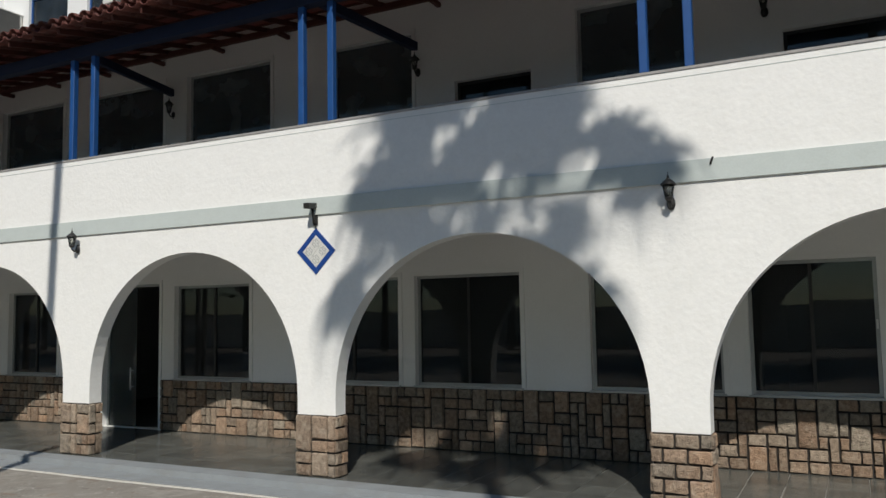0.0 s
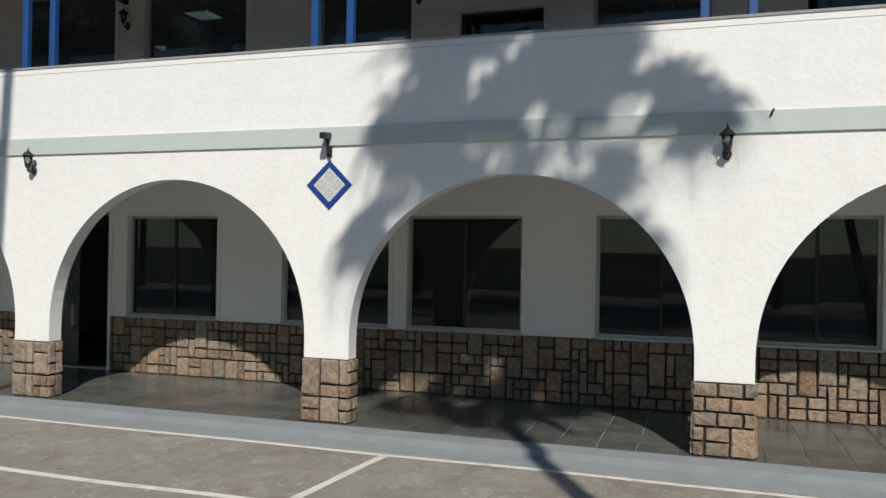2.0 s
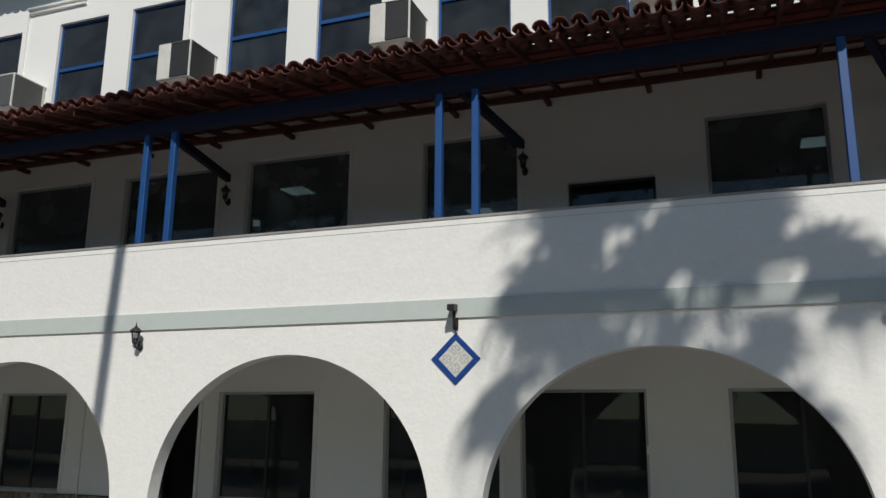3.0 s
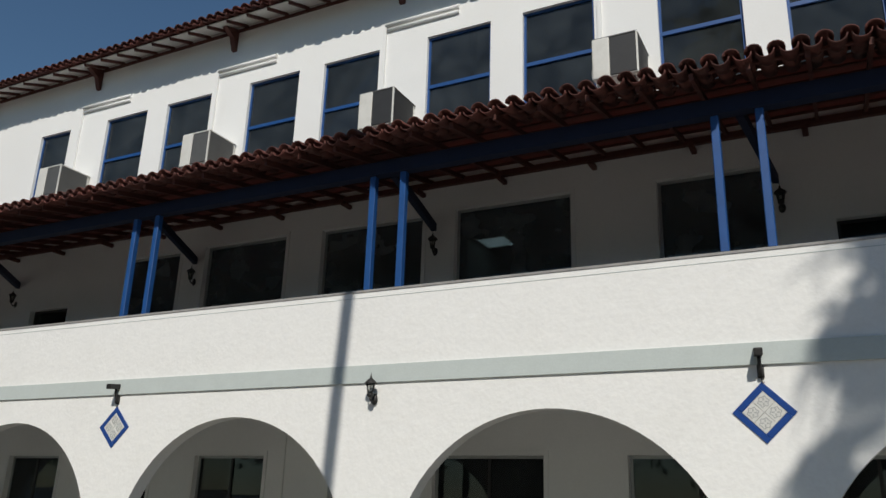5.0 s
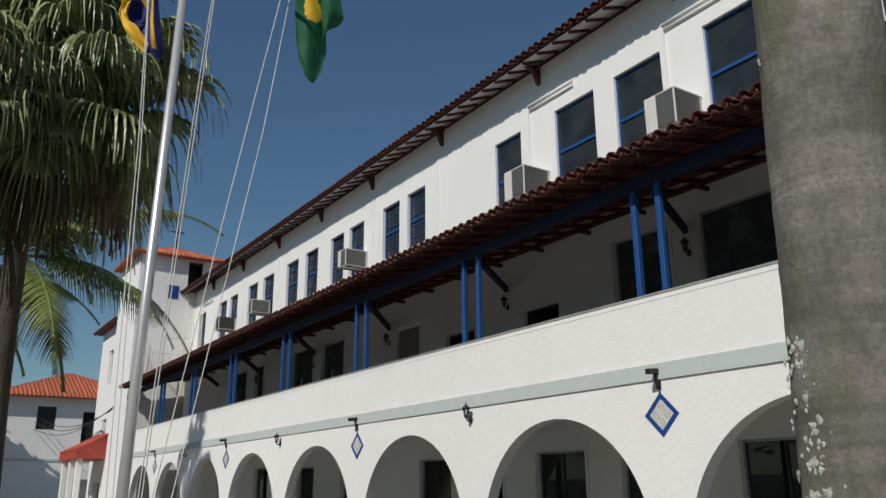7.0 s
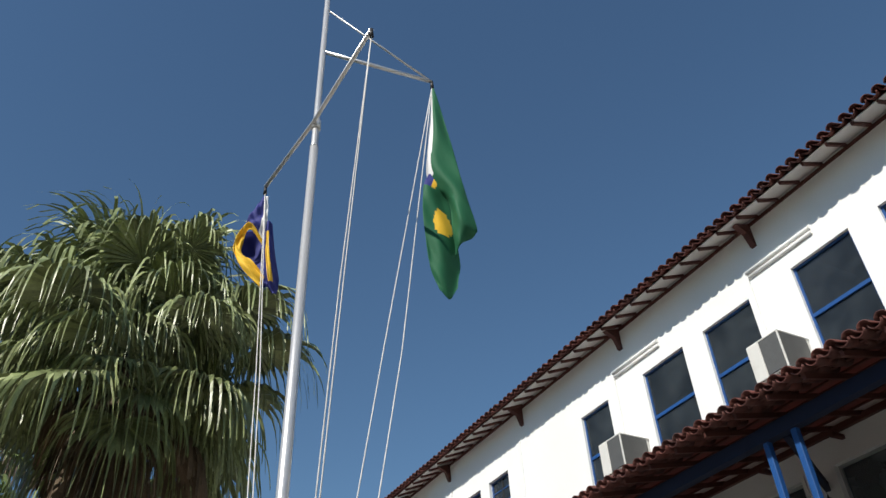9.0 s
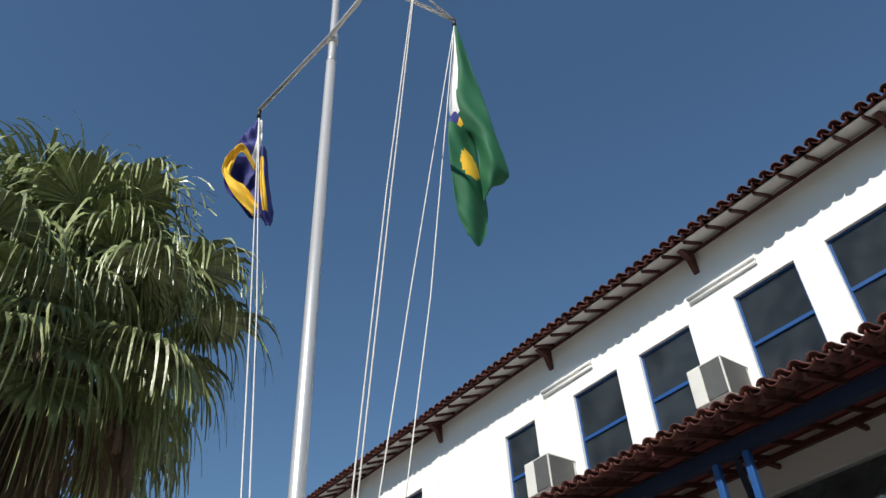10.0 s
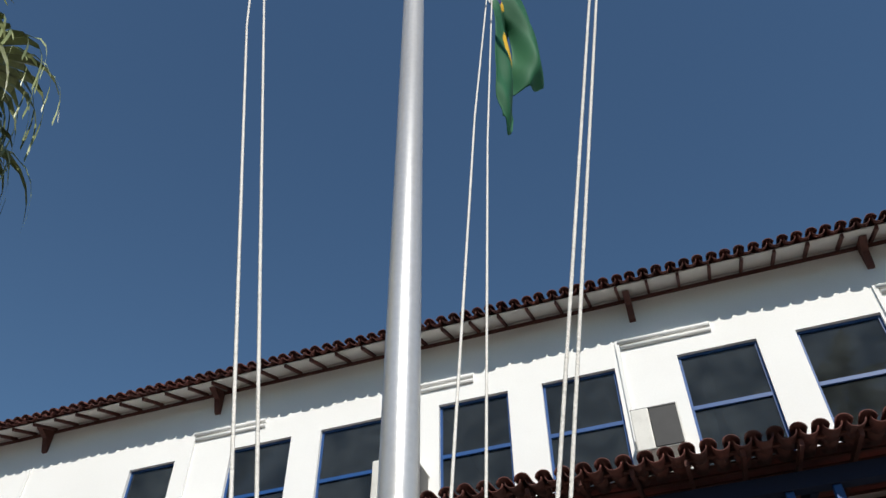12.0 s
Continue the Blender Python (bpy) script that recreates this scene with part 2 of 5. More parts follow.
def ringed_bark(name, color, moss):
    """Smooth palm bark: level leaf-scar rings, upright streaks, blotches of moss."""
    m = bpy.data.materials.new(name)
    m.use_nodes = True
    N, L = m.node_tree.nodes, m.node_tree.links
    b = N["Principled BSDF"]
    b.inputs["Roughness"].default_value = 0.9
    geo = N.new("ShaderNodeNewGeometry")

    def layer(stretch, scale, detail, lo, hi, a, z):
        mp = N.new("ShaderNodeMapping")
        mp.inputs["Scale"].default_value = stretch
        L.new(geo.outputs["Position"], mp.inputs["Vector"])
        n = N.new("ShaderNodeTexNoise")
        n.inputs["Scale"].default_value = scale
        n.inputs["Detail"].default_value = detail
        n.inputs["Roughness"].default_value = 0.65
        L.new(mp.outputs[0], n.inputs["Vector"])
        r = N.new("ShaderNodeMapRange")
        r.inputs["From Min"].default_value = lo
        r.inputs["From Max"].default_value = hi
        r.inputs["To Min"].default_value = a
        r.inputs["To Max"].default_value = z
        L.new(n.outputs["Fac"], r.inputs["Value"])
        return r.outputs[0]

    def times(p, q):
        k = N.new("ShaderNodeMath")
        k.operation = 'MULTIPLY'
        L.new(p, k.inputs[0])
        L.new(q, k.inputs[1])
        return k.outputs[0]
    rings = layer((0.6, 0.6, 7.0), 2.2, 3, 0.34, 0.60, 0.70, 1.16)
    scars = layer((0.5, 0.5, 11.0), 1.5, 2, 0.30, 0.42, 0.58, 1.0)
    streak = layer((1, 1, 0.30), 42, 5, 0.32, 0.68, 0.90, 1.10)
    blot = layer((1, 1, 0.8), 8, 9, 0.36, 0.66, 0.62, 1.32)
    grain = layer((1, 1, 0.9), 120, 5, 0.36, 0.64, 0.84, 1.16)
    value = times(times(times(times(rings, scars), streak), blot), grain)
    mul = N.new("ShaderNodeMix")
    mul.data_type = 'RGBA'
    mul.blend_type = 'MULTIPLY'
    mul.inputs["Factor"].default_value = 1.0
    mul.inputs["A"].default_value = (*color, 1)
    L.new(value, mul.inputs["B"])
    green = N.new("ShaderNodeMix")
    green.data_type = 'RGBA'
    L.new(layer((1, 1, 0.40), 4.5, 8, 0.49, 0.61, 0.0, 0.85), green.inputs["Factor"])
    L.new(mul.outputs["Result"], green.inputs["A"])
    green.inputs["B"].default_value = (*moss, 1)
    L.new(green.outputs["Result"], b.inputs["Base Color"])
    bp = N.new("ShaderNodeBump")
    bp.inputs["Strength"].default_value = 0.5
    bp.inputs["Distance"].default_value = 0.005
    L.new(value, bp.inputs["Height"])
    L.new(bp.outputs[0], b.inputs["Normal"])
    return m


M_RINGED = ringed_bark("grey_ringed_bark", (0.194, 0.180, 0.163), (0.105, 0.106, 0.062))
M_LICHEN = material("pale_lichen", (0.43, 0.44, 0.39), 0.95, vary=0.2, scale=30, bump=0.5)
M_TRUNK2 = material("dark_fibrous_bark", (0.070, 0.054, 0.040), 0.95, vary=0.45, scale=9, fine=60, bump=0.9, depth=0.02, stretch=(1, 1, 0.4))
M_FAN = material("fan_palm_leaf", (0.225, 0.262, 0.115), 0.40, vary=0.35, scale=2.5, fine=30, bump=0.1, per_object=0.35)
M_FROND = material("feather_palm_leaf", (0.135, 0.175, 0.045), 0.55, vary=0.3, scale=2.5, fine=30, bump=0.1, per_object=0.3)
M_DRY = material("dry_palm_leaf", (0.13, 0.092, 0.058), 0.85, vary=0.35, scale=4, fine=40, bump=0.2, per_object=0.3)
M_BUSH = material("far_foliage", (0.05, 0.075, 0.028), 0.8, vary=0.3, scale=2, bump=0.2, per_object=0.3)
M_FLAGGREEN = material("green_flag_cloth", (0.004, 0.102, 0.040), 0.75, vary=0.06, scale=6, fine=200, bump=0.08)
M_FLAGYELLOW = material("yellow_flag_cloth", (0.78, 0.47, 0.025), 0.75, vary=0.06, scale=6, fine=200, bump=0.08)
M_FLAGBLUE = material("blue_flag_cloth", (0.018, 0.024, 0.175), 0.75, vary=0.06, scale=6, fine=200, bump=0.08)
M_FLAGWHITE = material("white_flag_hem", (0.80, 0.80, 0.80), 0.75, vary=0.04, scale=6, fine=200, bump=0.08)
M_TILEBLUE = material("cobalt_glazed_tile", (0.014, 0.055, 0.235), 0.3, vary=0.2, scale=8, fine=60, bump=0.1)
M_TILEWHITE = material("white_glazed_tile", (0.62, 0.62, 0.59), 0.3, vary=0.06, scale=8, fine=60, bump=0.05)
M_TILEGREY = material("grey_tile_ornament", (0.38, 0.39, 0.38), 0.35, vary=0.1, bump=0.05)
M_CARWHITE = material("white_car_paint", (0.72, 0.72, 0.71), 0.25, vary=0.02, bump=0.0)
M_CARSILVER = material("silver_car_paint", (0.42, 0.42, 0.42), 0.3, 0.4, vary=0.03, bump=0.0)
M_PLASTIC = material("black_plastic_cladding", (0.02, 0.02, 0.02), 0.6, vary=0.1, bump=0.1)
M_RUBBER = material("tyre_rubber", (0.018, 0.018, 0.018), 0.85, vary=0.1, bump=0.2)
M_LAMPRED = material("red_tail_lamp", (0.22, 0.012, 0.012), 0.2, vary=0.1, bump=0.0)
M_CANOPY = material("red_painted_metal_roof", (0.40, 0.055, 0.035), 0.6, vary=0.2, scale=3, fine=40, bump=0.15)
M_GLASS = glass_material("dark_window_glass", (0.30, 0.34, 0.37), 0.75, 1.52, 0.05)
M_GLASSBAL = glass_material("veiled_balcony_glass", (0.33, 0.37, 0.40), 0.75, 1.52, 0.24)
M_GLASSUP = glass_material("upper_window_glass", (0.27, 0.31, 0.35), 0.9, 1.45, 0.08)
M_DOORGLASS = glass_material("green_door_glass", (0.55, 0.63, 0.60), 0.9)
M_LANTERN = glass_material("pale_lantern_glass", (0.75, 0.75, 0.72), 0.9, 1.5, 0.12)
M_CARGLASS = material("car_window_glass", (0.012, 0.014, 0.016), 0.06, vary=0.0, bump=0.0)
M_PANEL = glow_material("lit_ceiling_panel", (0.84, 1.0, 0.93), 0.85)


# ---- mesh helpers ----
def box(bm, x0, x1, y0, y1, z0, z1):
    v = [bm.verts.new(p) for p in ((x0, y0, z0), (x1, y0, z0), (x1, y1, z0), (x0, y1, z0),
                                   (x0, y0, z1), (x1, y0, z1), (x1, y1, z1), (x0, y1, z1))]
    for f in ((3, 2, 1, 0), (4, 5, 6, 7), (0, 1, 5, 4), (1, 2, 6, 5), (2, 3, 7, 6), (3, 0, 4, 7)):
        bm.faces.new([v[i] for i in f])
    return v


def soft_box(x0, x1, y0, y1, z0, z1, r=0.01, seg=2):
    bm = bmesh.new()
    box(bm, x0, x1, y0, y1, z0, z1)
    bmesh.ops.bevel(bm, geom=bm.edges[:], offset=r, segments=seg, affect='EDGES', profile=0.6)
    return bm


def tube(bm, pts, radii, seg=10, caps=True):
    """A round bar through the points, with a radius at each."""
    rings = []
    pts = [Vector(p) for p in pts]
    for i, p in enumerate(pts):
        d = (pts[min(i + 1, len(pts) - 1)] - pts[max(i - 1, 0)]).normalized()
        a = d.cross(Vector((0, 0, 1)) if abs(d.z) < 0.95 else Vector((1, 0, 0))).normalized()
        b = d.cross(a)
        r = radii[i] if isinstance(radii, (list, tuple)) else radii
        rings.append([bm.verts.new(p + (a * math.cos(2 * math.pi * k / seg) + b * math.sin(2 * math.pi * k / seg)) * r) for k in range(seg)])
    for u, w in zip(rings, rings[1:]):
        for k in range(seg):
            f = bm.faces.new((u[k], u[(k + 1) % seg], w[(k + 1) % seg], w[k]))
            f.smooth = True
    if caps:
        bm.faces.new(rings[0][::-1])
        bm.faces.new(rings[-1])
    return bm


def lathe(bm, rows, seg=16, cx=0, cy=0):
    """A turned solid from rows of (radius, height)."""
    rings = [[bm.verts.new((cx + r * math.cos(2 * math.pi * k / seg), cy + r * math.sin(2 * math.pi * k / seg), z)) for k in range(seg)] for r, z in rows]
    for u, w in zip(rings, rings[1:]):
        for k in range(seg):
            f = bm.faces.new((u[k], u[(k + 1) % seg], w[(k + 1) % seg], w[k]))
            f.smooth = True
    bm.faces.new(rings[0][::-1])
    bm.faces.new(rings[-1])
    return bm


def beam(bm, p, q, w, h):
    """A squared timber from p to q."""
    p, q = Vector(p), Vector(q)
    d = (q - p).normalized()
    a = d.cross(Vector((0, 0, 1)) if abs(d.z) < 0.95 else Vector((1, 0, 0))).normalized()
    b = a.cross(d)
    ends = [[bm.verts.new(e + a * sx * w / 2 + b * sz * h / 2) for sx, sz in ((-1, -1), (1, -1), (1, 1), (-1, 1))] for e in (p, q)]
    for k in range(4):
        bm.faces.new((ends[0][k], ends[0][(k + 1) % 4], ends[1][(k + 1) % 4], ends[1][k]))
    bm.faces.new(ends[0][::-1])
    bm.faces.new(ends[1])
    return bm


def mesh_of(name, bm, mat):
    bmesh.ops.recalc_face_normals(bm, faces=bm.faces[:])
    me = bpy.data.meshes.new(name)
    bm.to_mesh(me)
    bm.free()
    me.materials.append(mat)
    return me


def part(name, bm, mat, parent=None, label=""):
    ob = new(name, mesh_of(name, bm, mat))
    if parent:
        ob.parent = parent
    return tagged(ob, label)


def piece(name, me, parent, m, label=""):
    """One of many alike pieces that share a mesh."""
    ob = new(name, me)
    ob.parent = parent
    ob.matrix_basis = m
    return ob


def holder(name, label, category, group="", kind="", at=(0, 0, 0)):
    ob = new(name)
    ob.location = at
    ob.empty_display_size = 0.1
    return tagged(ob, label, category, group, kind)


def bx(*a):
    bm = bmesh.new()
    box(bm, *a)
    return bm


# ---- plan: x along the front, y into the building, z up ----
PIERS = [14.3, 9.54, 4.77, -0.01, -4.75, -9.48, -14.2, -18.92, -23.65, -28.3, -32.8, -37.3, -41.9]
X_END, X_START = -42.95, 16.0
FLOOR, PLINTH, ARCH_Z, BAND0, BAND1, RAIL = 0.10, 0.91, 1.13, 3.615, 3.85, 4.90
PIER_HALF, THICK = 0.312, 0.23
WALL_Y = 2.55        # back wall of arcade and balcony
UPPER_Y = 2.80       # wall of the top storey
SLAB0, SLAB1 = 3.50, 3.86

# ground, kerb and lines
ground = part("ground", bx(-900, 900, -900, 900, -0.5, 0.0), M_ASPHALT)
tagged(ground, "worn grey-brown asphalt yard with pale patches", "ground", kind="structure")
bm = bmesh.new()
box(bm, X_END, X_START, -0.42, -0.08, -0.1, 0.096)
kerb = tagged(part("kerb", bm, M_KERB), "blue-grey painted concrete kerb along the arcade", "kerb", kind="structure")
bm = bmesh.new()
box(bm, X_END, X_START, -0.82, -0.424, -0.1, 0.012)
tagged(part("gutter", bm, M_KERB), "blue-grey painted concrete gutter strip beside the kerb", "kerb", kind="structure")


def road_line(p, q, w):
    """A slightly wavering painted stripe, a few millimetres above the asphalt."""
    bm = bmesh.new()
    p, q = Vector((*p, 0)), Vector((*q, 0))
    d = (q - p)
    n = max(2, int(d.length / 0.35))
    side = Vector((-d.y, d.x, 0)).normalized()
    rows = []
    for i in range(n + 1):
        c = p + d * (i / n)
        wob = noise.noise(c * 0.55) * 0.05
        ww = w * (1 + 0.15 * noise.noise(c * 2.3))
        rows.append([bm.verts.new(c + side * (wob + s * ww / 2) + Vector((0, 0, z))) for s, z in ((-1, 0.0), (-1, 0.005), (1, 0.005), (1, 0.0))])
    for u, v in zip(rows, rows[1:]):
        for k in range(3):
            bm.faces.new((u[k], v[k], v[k + 1], u[k + 1]))
    return tagged(part("parking_line", bm, M_LINE), "worn white painted parking line on asphalt", "road marking", kind="structure")


road_line((X_START, -0.90), (X_END, -0.90), 0.07)
road_line((X_START, -2.86), (-40, -2.86), 0.085)
for x in (13.5, 7.3, 1.07, -5.4, -11.8, -18.2, -31.0):
    road_line((x + 0.12, -0.92), (x - 0.06, -2.82), 0.09)

# arcade floor base under the slates
tagged(part("floor", bx(X_END, X_START, -0.08, WALL_Y, -0.1, FLOOR - 0.012), M_GROUT),
       "dark slate tiled arcade floor with pale joints", "floor", kind="structure")
floor_ob = bpy.data.objects["floor"]

# front wall with its arches and the parapet above
bm = bmesh.new()
prof = []
edges = [X_START] + PIERS + [X_END]
prof.append((X_START, PLINTH))
N_ARC = 40
for i, xp in enumerate(PIERS):
    prof += [(xp + PIER_HALF, PLINTH), (xp - PIER_HALF, PLINTH)]
    if i + 1 < len(PIERS):
        a, b = xp - PIER_HALF, PIERS[i + 1] + PIER_HALF
        c, r = (a + b) / 2, (a - b) / 2
        for k in range(N_ARC + 1):
            th = math.pi * k / N_ARC
            prof.append((c + r * math.cos(th), ARCH_Z + 2.09 * math.sin(th) ** 0.96))
prof.append((X_END, PLINTH))
prof[0] = (X_START, PLINTH)
row = [[bm.verts.new((x, y, z)) for (y, z) in ((0, zl), (THICK, zl), (THICK, RAIL - 0.03), (0, RAIL - 0.03))] for x, zl in prof]
for u, v in zip(row, row[1:]):
    same = abs(u[0].co.x - v[0].co.x) < 1e-6
    bm.faces.new((u[0], u[1], v[1], v[0]))
    if not same:
        bm.faces.new((u[0], v[0], v[3], u[3]))
        bm.faces.new((u[1], u[2], v[2], v[1]))
        bm.faces.new((u[2], u[3], v[3], v[2]))
bm.faces.new(row[0])
bm.faces.new(row[-1][::-1])
bmesh.ops.remove_doubles(bm, verts=bm.verts[:], dist=1e-5)
tagged(part("wall_arcade", bm, M_STUCCO), "rough white stucco arcade wall with round arches and balcony parapet", "wall", kind="structure")
tagged(part("trim_band", bx(X_END, X_START, -0.028, -0.002, BAND0, BAND1), M_BAND), "grey-green painted band across the white front", "trim", kind="structure")
# a small lip that shades the band's lower edge
tagged(part("trim_coping", bx(X_END, X_START, -0.012, THICK + 0.02, RAIL - 0.03, RAIL), M_CAP), "weathered grey coping on the balcony parapet", "trim", kind="structure")
tagged(part("trim_joint", bx(X_END, X_START, -0.004, -0.001, RAIL - 0.112, RAIL - 0.105), M_BAND), "faint joint line below the parapet coping", "trim", kind="structure")
tagged(part("balcony_floor", bx(X_END, X_START, THICK + 0.002, WALL_Y - 0.002, SLAB0, SLAB1 - 0.03), M_WALL), "white plastered slab of the balcony", "floor", kind="structure")

# Unseen dark layer, added so the balcony floor bounces less light.
tagged(part("balcony_paving", bx(X_END, X_START, THICK + 0.002, WALL_Y - 0.002, SLAB1 - 0.026, SLAB1), M_SLATE), "unseen dark layer on the balcony slab, added to cut bounced light", "floor", kind="structure")

# back walls with openings
def pierced(bm, x0, x1, y0, y1, z0, z1, holes):
    xs = sorted({x0, x1, *[min(max(h[k], x0), x1) for h in holes for k in (0, 1)]})
    for a, b in zip(xs, xs[1:]):
        if b - a < 1e-4:
            continue
        mid = (a + b) / 2
        hs = sorted((h[2], h[3]) for h in holes if h[0] < mid < h[1])
        z = z0
        for lo, hi in hs:
            if lo > z + 1e-4:
                box(bm, a, b, y0, y1, z, lo)
            z = max(z, hi)
        if z < z1 - 1e-4:
            box(bm, a, b, y0, y1, z, z1)


# (x0, x1, z0, z1): ground windows, entrance
G_WIN = [(-2.1, -0.2, 1.09, 2.86), (0.11, 1.95, 1.09, 2.86), (3.04, 4.88, 1.09, 2.86), (5.22, 6.77, 1.09, 2.86), (8.1, 9.8, 1.09, 2.86),
         (10.3, 12.0, 1.09, 2.86), (-5.20, -3.35, 1.09, 2.86), (-10.16, -8.56, 1.09, 2.86), (-12.84, -11.3, 1.09, 2.86), (-15.4, -13.85, 1.09, 2.86),
         (-20.2, -18.7, 1.09, 2.86), (-24.9, -23.3, 1.09, 2.86), (-28.2, -26.9, 1.09, 2.86), (-36.8, -35.3, 1.09, 2.86)]
G_DOOR = [(-7.16, -5.60, FLOOR, 2.93), (-18.0, -16.6, FLOOR, 2.93), (-32.4, -31.0, FLOOR, 2.93)]
B_WIN = [(-10.54, -8.51, SLAB1, 6.97), (-7.68, -5.55, SLAB1, 6.95), (-4.92, -2.86, SLAB1, 6.98), (-1.50, 0.12, SLAB1, 6.95), (2.96, 4.60, SLAB1, 6.82),
         (-12.7, -11.22, SLAB1, 6.95), (8.3, 10.2, SLAB1, 6.95), (-26.6, -24.9, 4.6, 6.88), (-29.2, -27.3, 4.6, 6.98), 
         (-32.9, -32.0, SLAB1, 6.92), (-35.8, -33.9, 4.6, 6.95)]
B_SMALL = [(0.90, 2.22, 5.25, 6.00), (5.83, 7.4, 5.25, 5.97), (-15.65, -14.42, 5.25, 6.05), (-18.9, -17.6, 5.25, 5.98)]
SHUT = (-21.6, -20.25, SLAB1, 6.60)
bm = bmesh.new()
pierced(bm, X_END, X_START, WALL_Y, WALL_Y + 0.25, -0.1, 7.9, G_WIN + G_DOOR + B_WIN + B_SMALL + [SHUT])
tagged(part("wall_back", bm, M_WALL), "white plastered wall behind the arcade and balcony", "wall", kind="structure")

# top storey windows
T_BIG = [(-16.87, -15.80)] + [(x + k * 4.38, x + w + k * 4.38) for k in range(0, 6) for x, w in ((-14.51, 1.33), (-12.545, 1.33))]
T_SMALL = [(-22.89, -21.83), (-21.35, -20.32), (-26.72, -25.67), (-25.24, -24.18), (-30.76, -29.6), (-28.93, -27.8), (-35.1, -33.95), (-33.3, -32.1),
           (-39.0, -37.95), (-37.5, -36.45), (-42.2, -41.1)]
T_HOLES = [(a, b, 8.55, 10.75) for a, b in T_BIG] + [(a, b, 9.05, 10.78) for a, b in T_SMALL]
bm = bmesh.new()
pierced(bm, -45.5, X_START, UPPER_Y, UPPER_Y + 0.25, 7.9, 12.36, T_HOLES)
tagged(part("wall_upper", bm, M_WALL), "white plastered wall of the top storey", "wall", kind="structure")

# rooms behind the walls
for nm, z0, z1 in (("ground", FLOOR, 3.4), ("middle", SLAB1, 6.92), ("top", 8.0, 12.1)):
    y0 = WALL_Y + 0.25 if nm != "top" else UPPER_Y + 0.25
    bm = bmesh.new()
    box(bm, X_END, X_START, 8.5, 8.7, z0, z1)
    for x in (-37, -30, -22.6, -17, -10.9, -5.3, 0.5, 5.2, 11):
        box(bm, x - 0.07, x + 0.07, y0 + 0.9, 8.5, z0, z1)
    tagged(part("wall_room_" + nm, bm, M_ROOM), "dim inner walls of the rooms", "wall", kind="structure")
    tagged(part("floor_room_" + nm, bx(X_END, X_START, y0, 8.5, z0 - 0.2, z0), M_ROOMFLOOR), "dark inner floor of the rooms", "floor", kind="structure")
    tagged(part("ceiling_room_" + nm, bx(X_END, X_START, y0, 8.7, z1, z1 + 0.1), M_ROOM), "plain ceiling of the rooms", "ceiling", kind="structure")
# outer ends and rear that close the building
tagged(part("wall_end_east", bx(X_START, X_START + 0.3, 0, 8.7, 0, 12.3), M_WALL), "white end wall of the building", "wall", kind="structure")
tagged(part("wall_rear", bx(-45.5, X_START, 8.72, 8.95, 0, 12.3), M_WALL), "white rear wall of the building", "wall", kind="structure")


# windows
def sash_window(i, x0, x1, z0, z1, y, frame_mat, glass, bars=1, depth=0.06, rail=None, label="", trim=True, grid=0):
    w = holder("window_%d" % i, label, "window", kind="structure", at=((x0 + x1) / 2, y, z0))
    hw, h = (x1 - x0) / 2, z1 - z0
    f = 0.045
    bm = bmesh.new()
    for a, b, c, d in ((-hw, -hw + f, 0, h), (hw - f, hw, 0, h), (-hw + f, hw - f, 0, f), (-hw + f, hw - f, h - f, h)):
        box(bm, a, b, 0, depth, c, d)
    part("window_frame", bm, frame_mat, w)
    step = (2 * hw - 2 * f) / (bars + 1)
    for k in range(bars):
        x = -hw + f + step * (k + 1)
        part("mullion", bx(x - 0.022, x + 0.022, 0.004, depth - 0.004, f, h - f), M_GRILLE, w)
    if rail:
        part("meeting_rail", bx(-hw + f, hw - f, -0.012, depth - 0.01, rail - z0 - 0.035, rail - z0 + 0.035), frame_mat, w)
    for g in range(1, grid):
        z = h * g / grid
        part("glazing_bar", bx(-hw + f, hw - f, 0.008, depth - 0.012, z - 0.014, z + 0.014), frame_mat, w)
    for k in range(bars + 1):
        a = -hw + f + step * k + (0.022 if k else 0)
        b = -hw + f + step * (k + 1) - (0.022 if k < bars else 0)
        p = part("pane", bx(a, b, depth * 0.45, depth * 0.45 + 0.006, f, h - f), glass, w)
        p.rotation_euler = (radians(random.uniform(-0.25, 0.25)), 0, radians(random.uniform(-0.25, 0.25)))
    if trim:
        bm = bmesh.new()
        t = 0.07
        for a, b, c, d in ((-hw - t, -hw, 0, h + t), (hw, hw + t, 0, h + t), (-hw, hw, h, h + t)):
            box(bm, a, b, -0.022 - (y - WALL_Y), -0.002 - (y - WALL_Y), c, d)
        part("casing", bm, M_SMOOTH, w, "pale plaster casing")
    return w


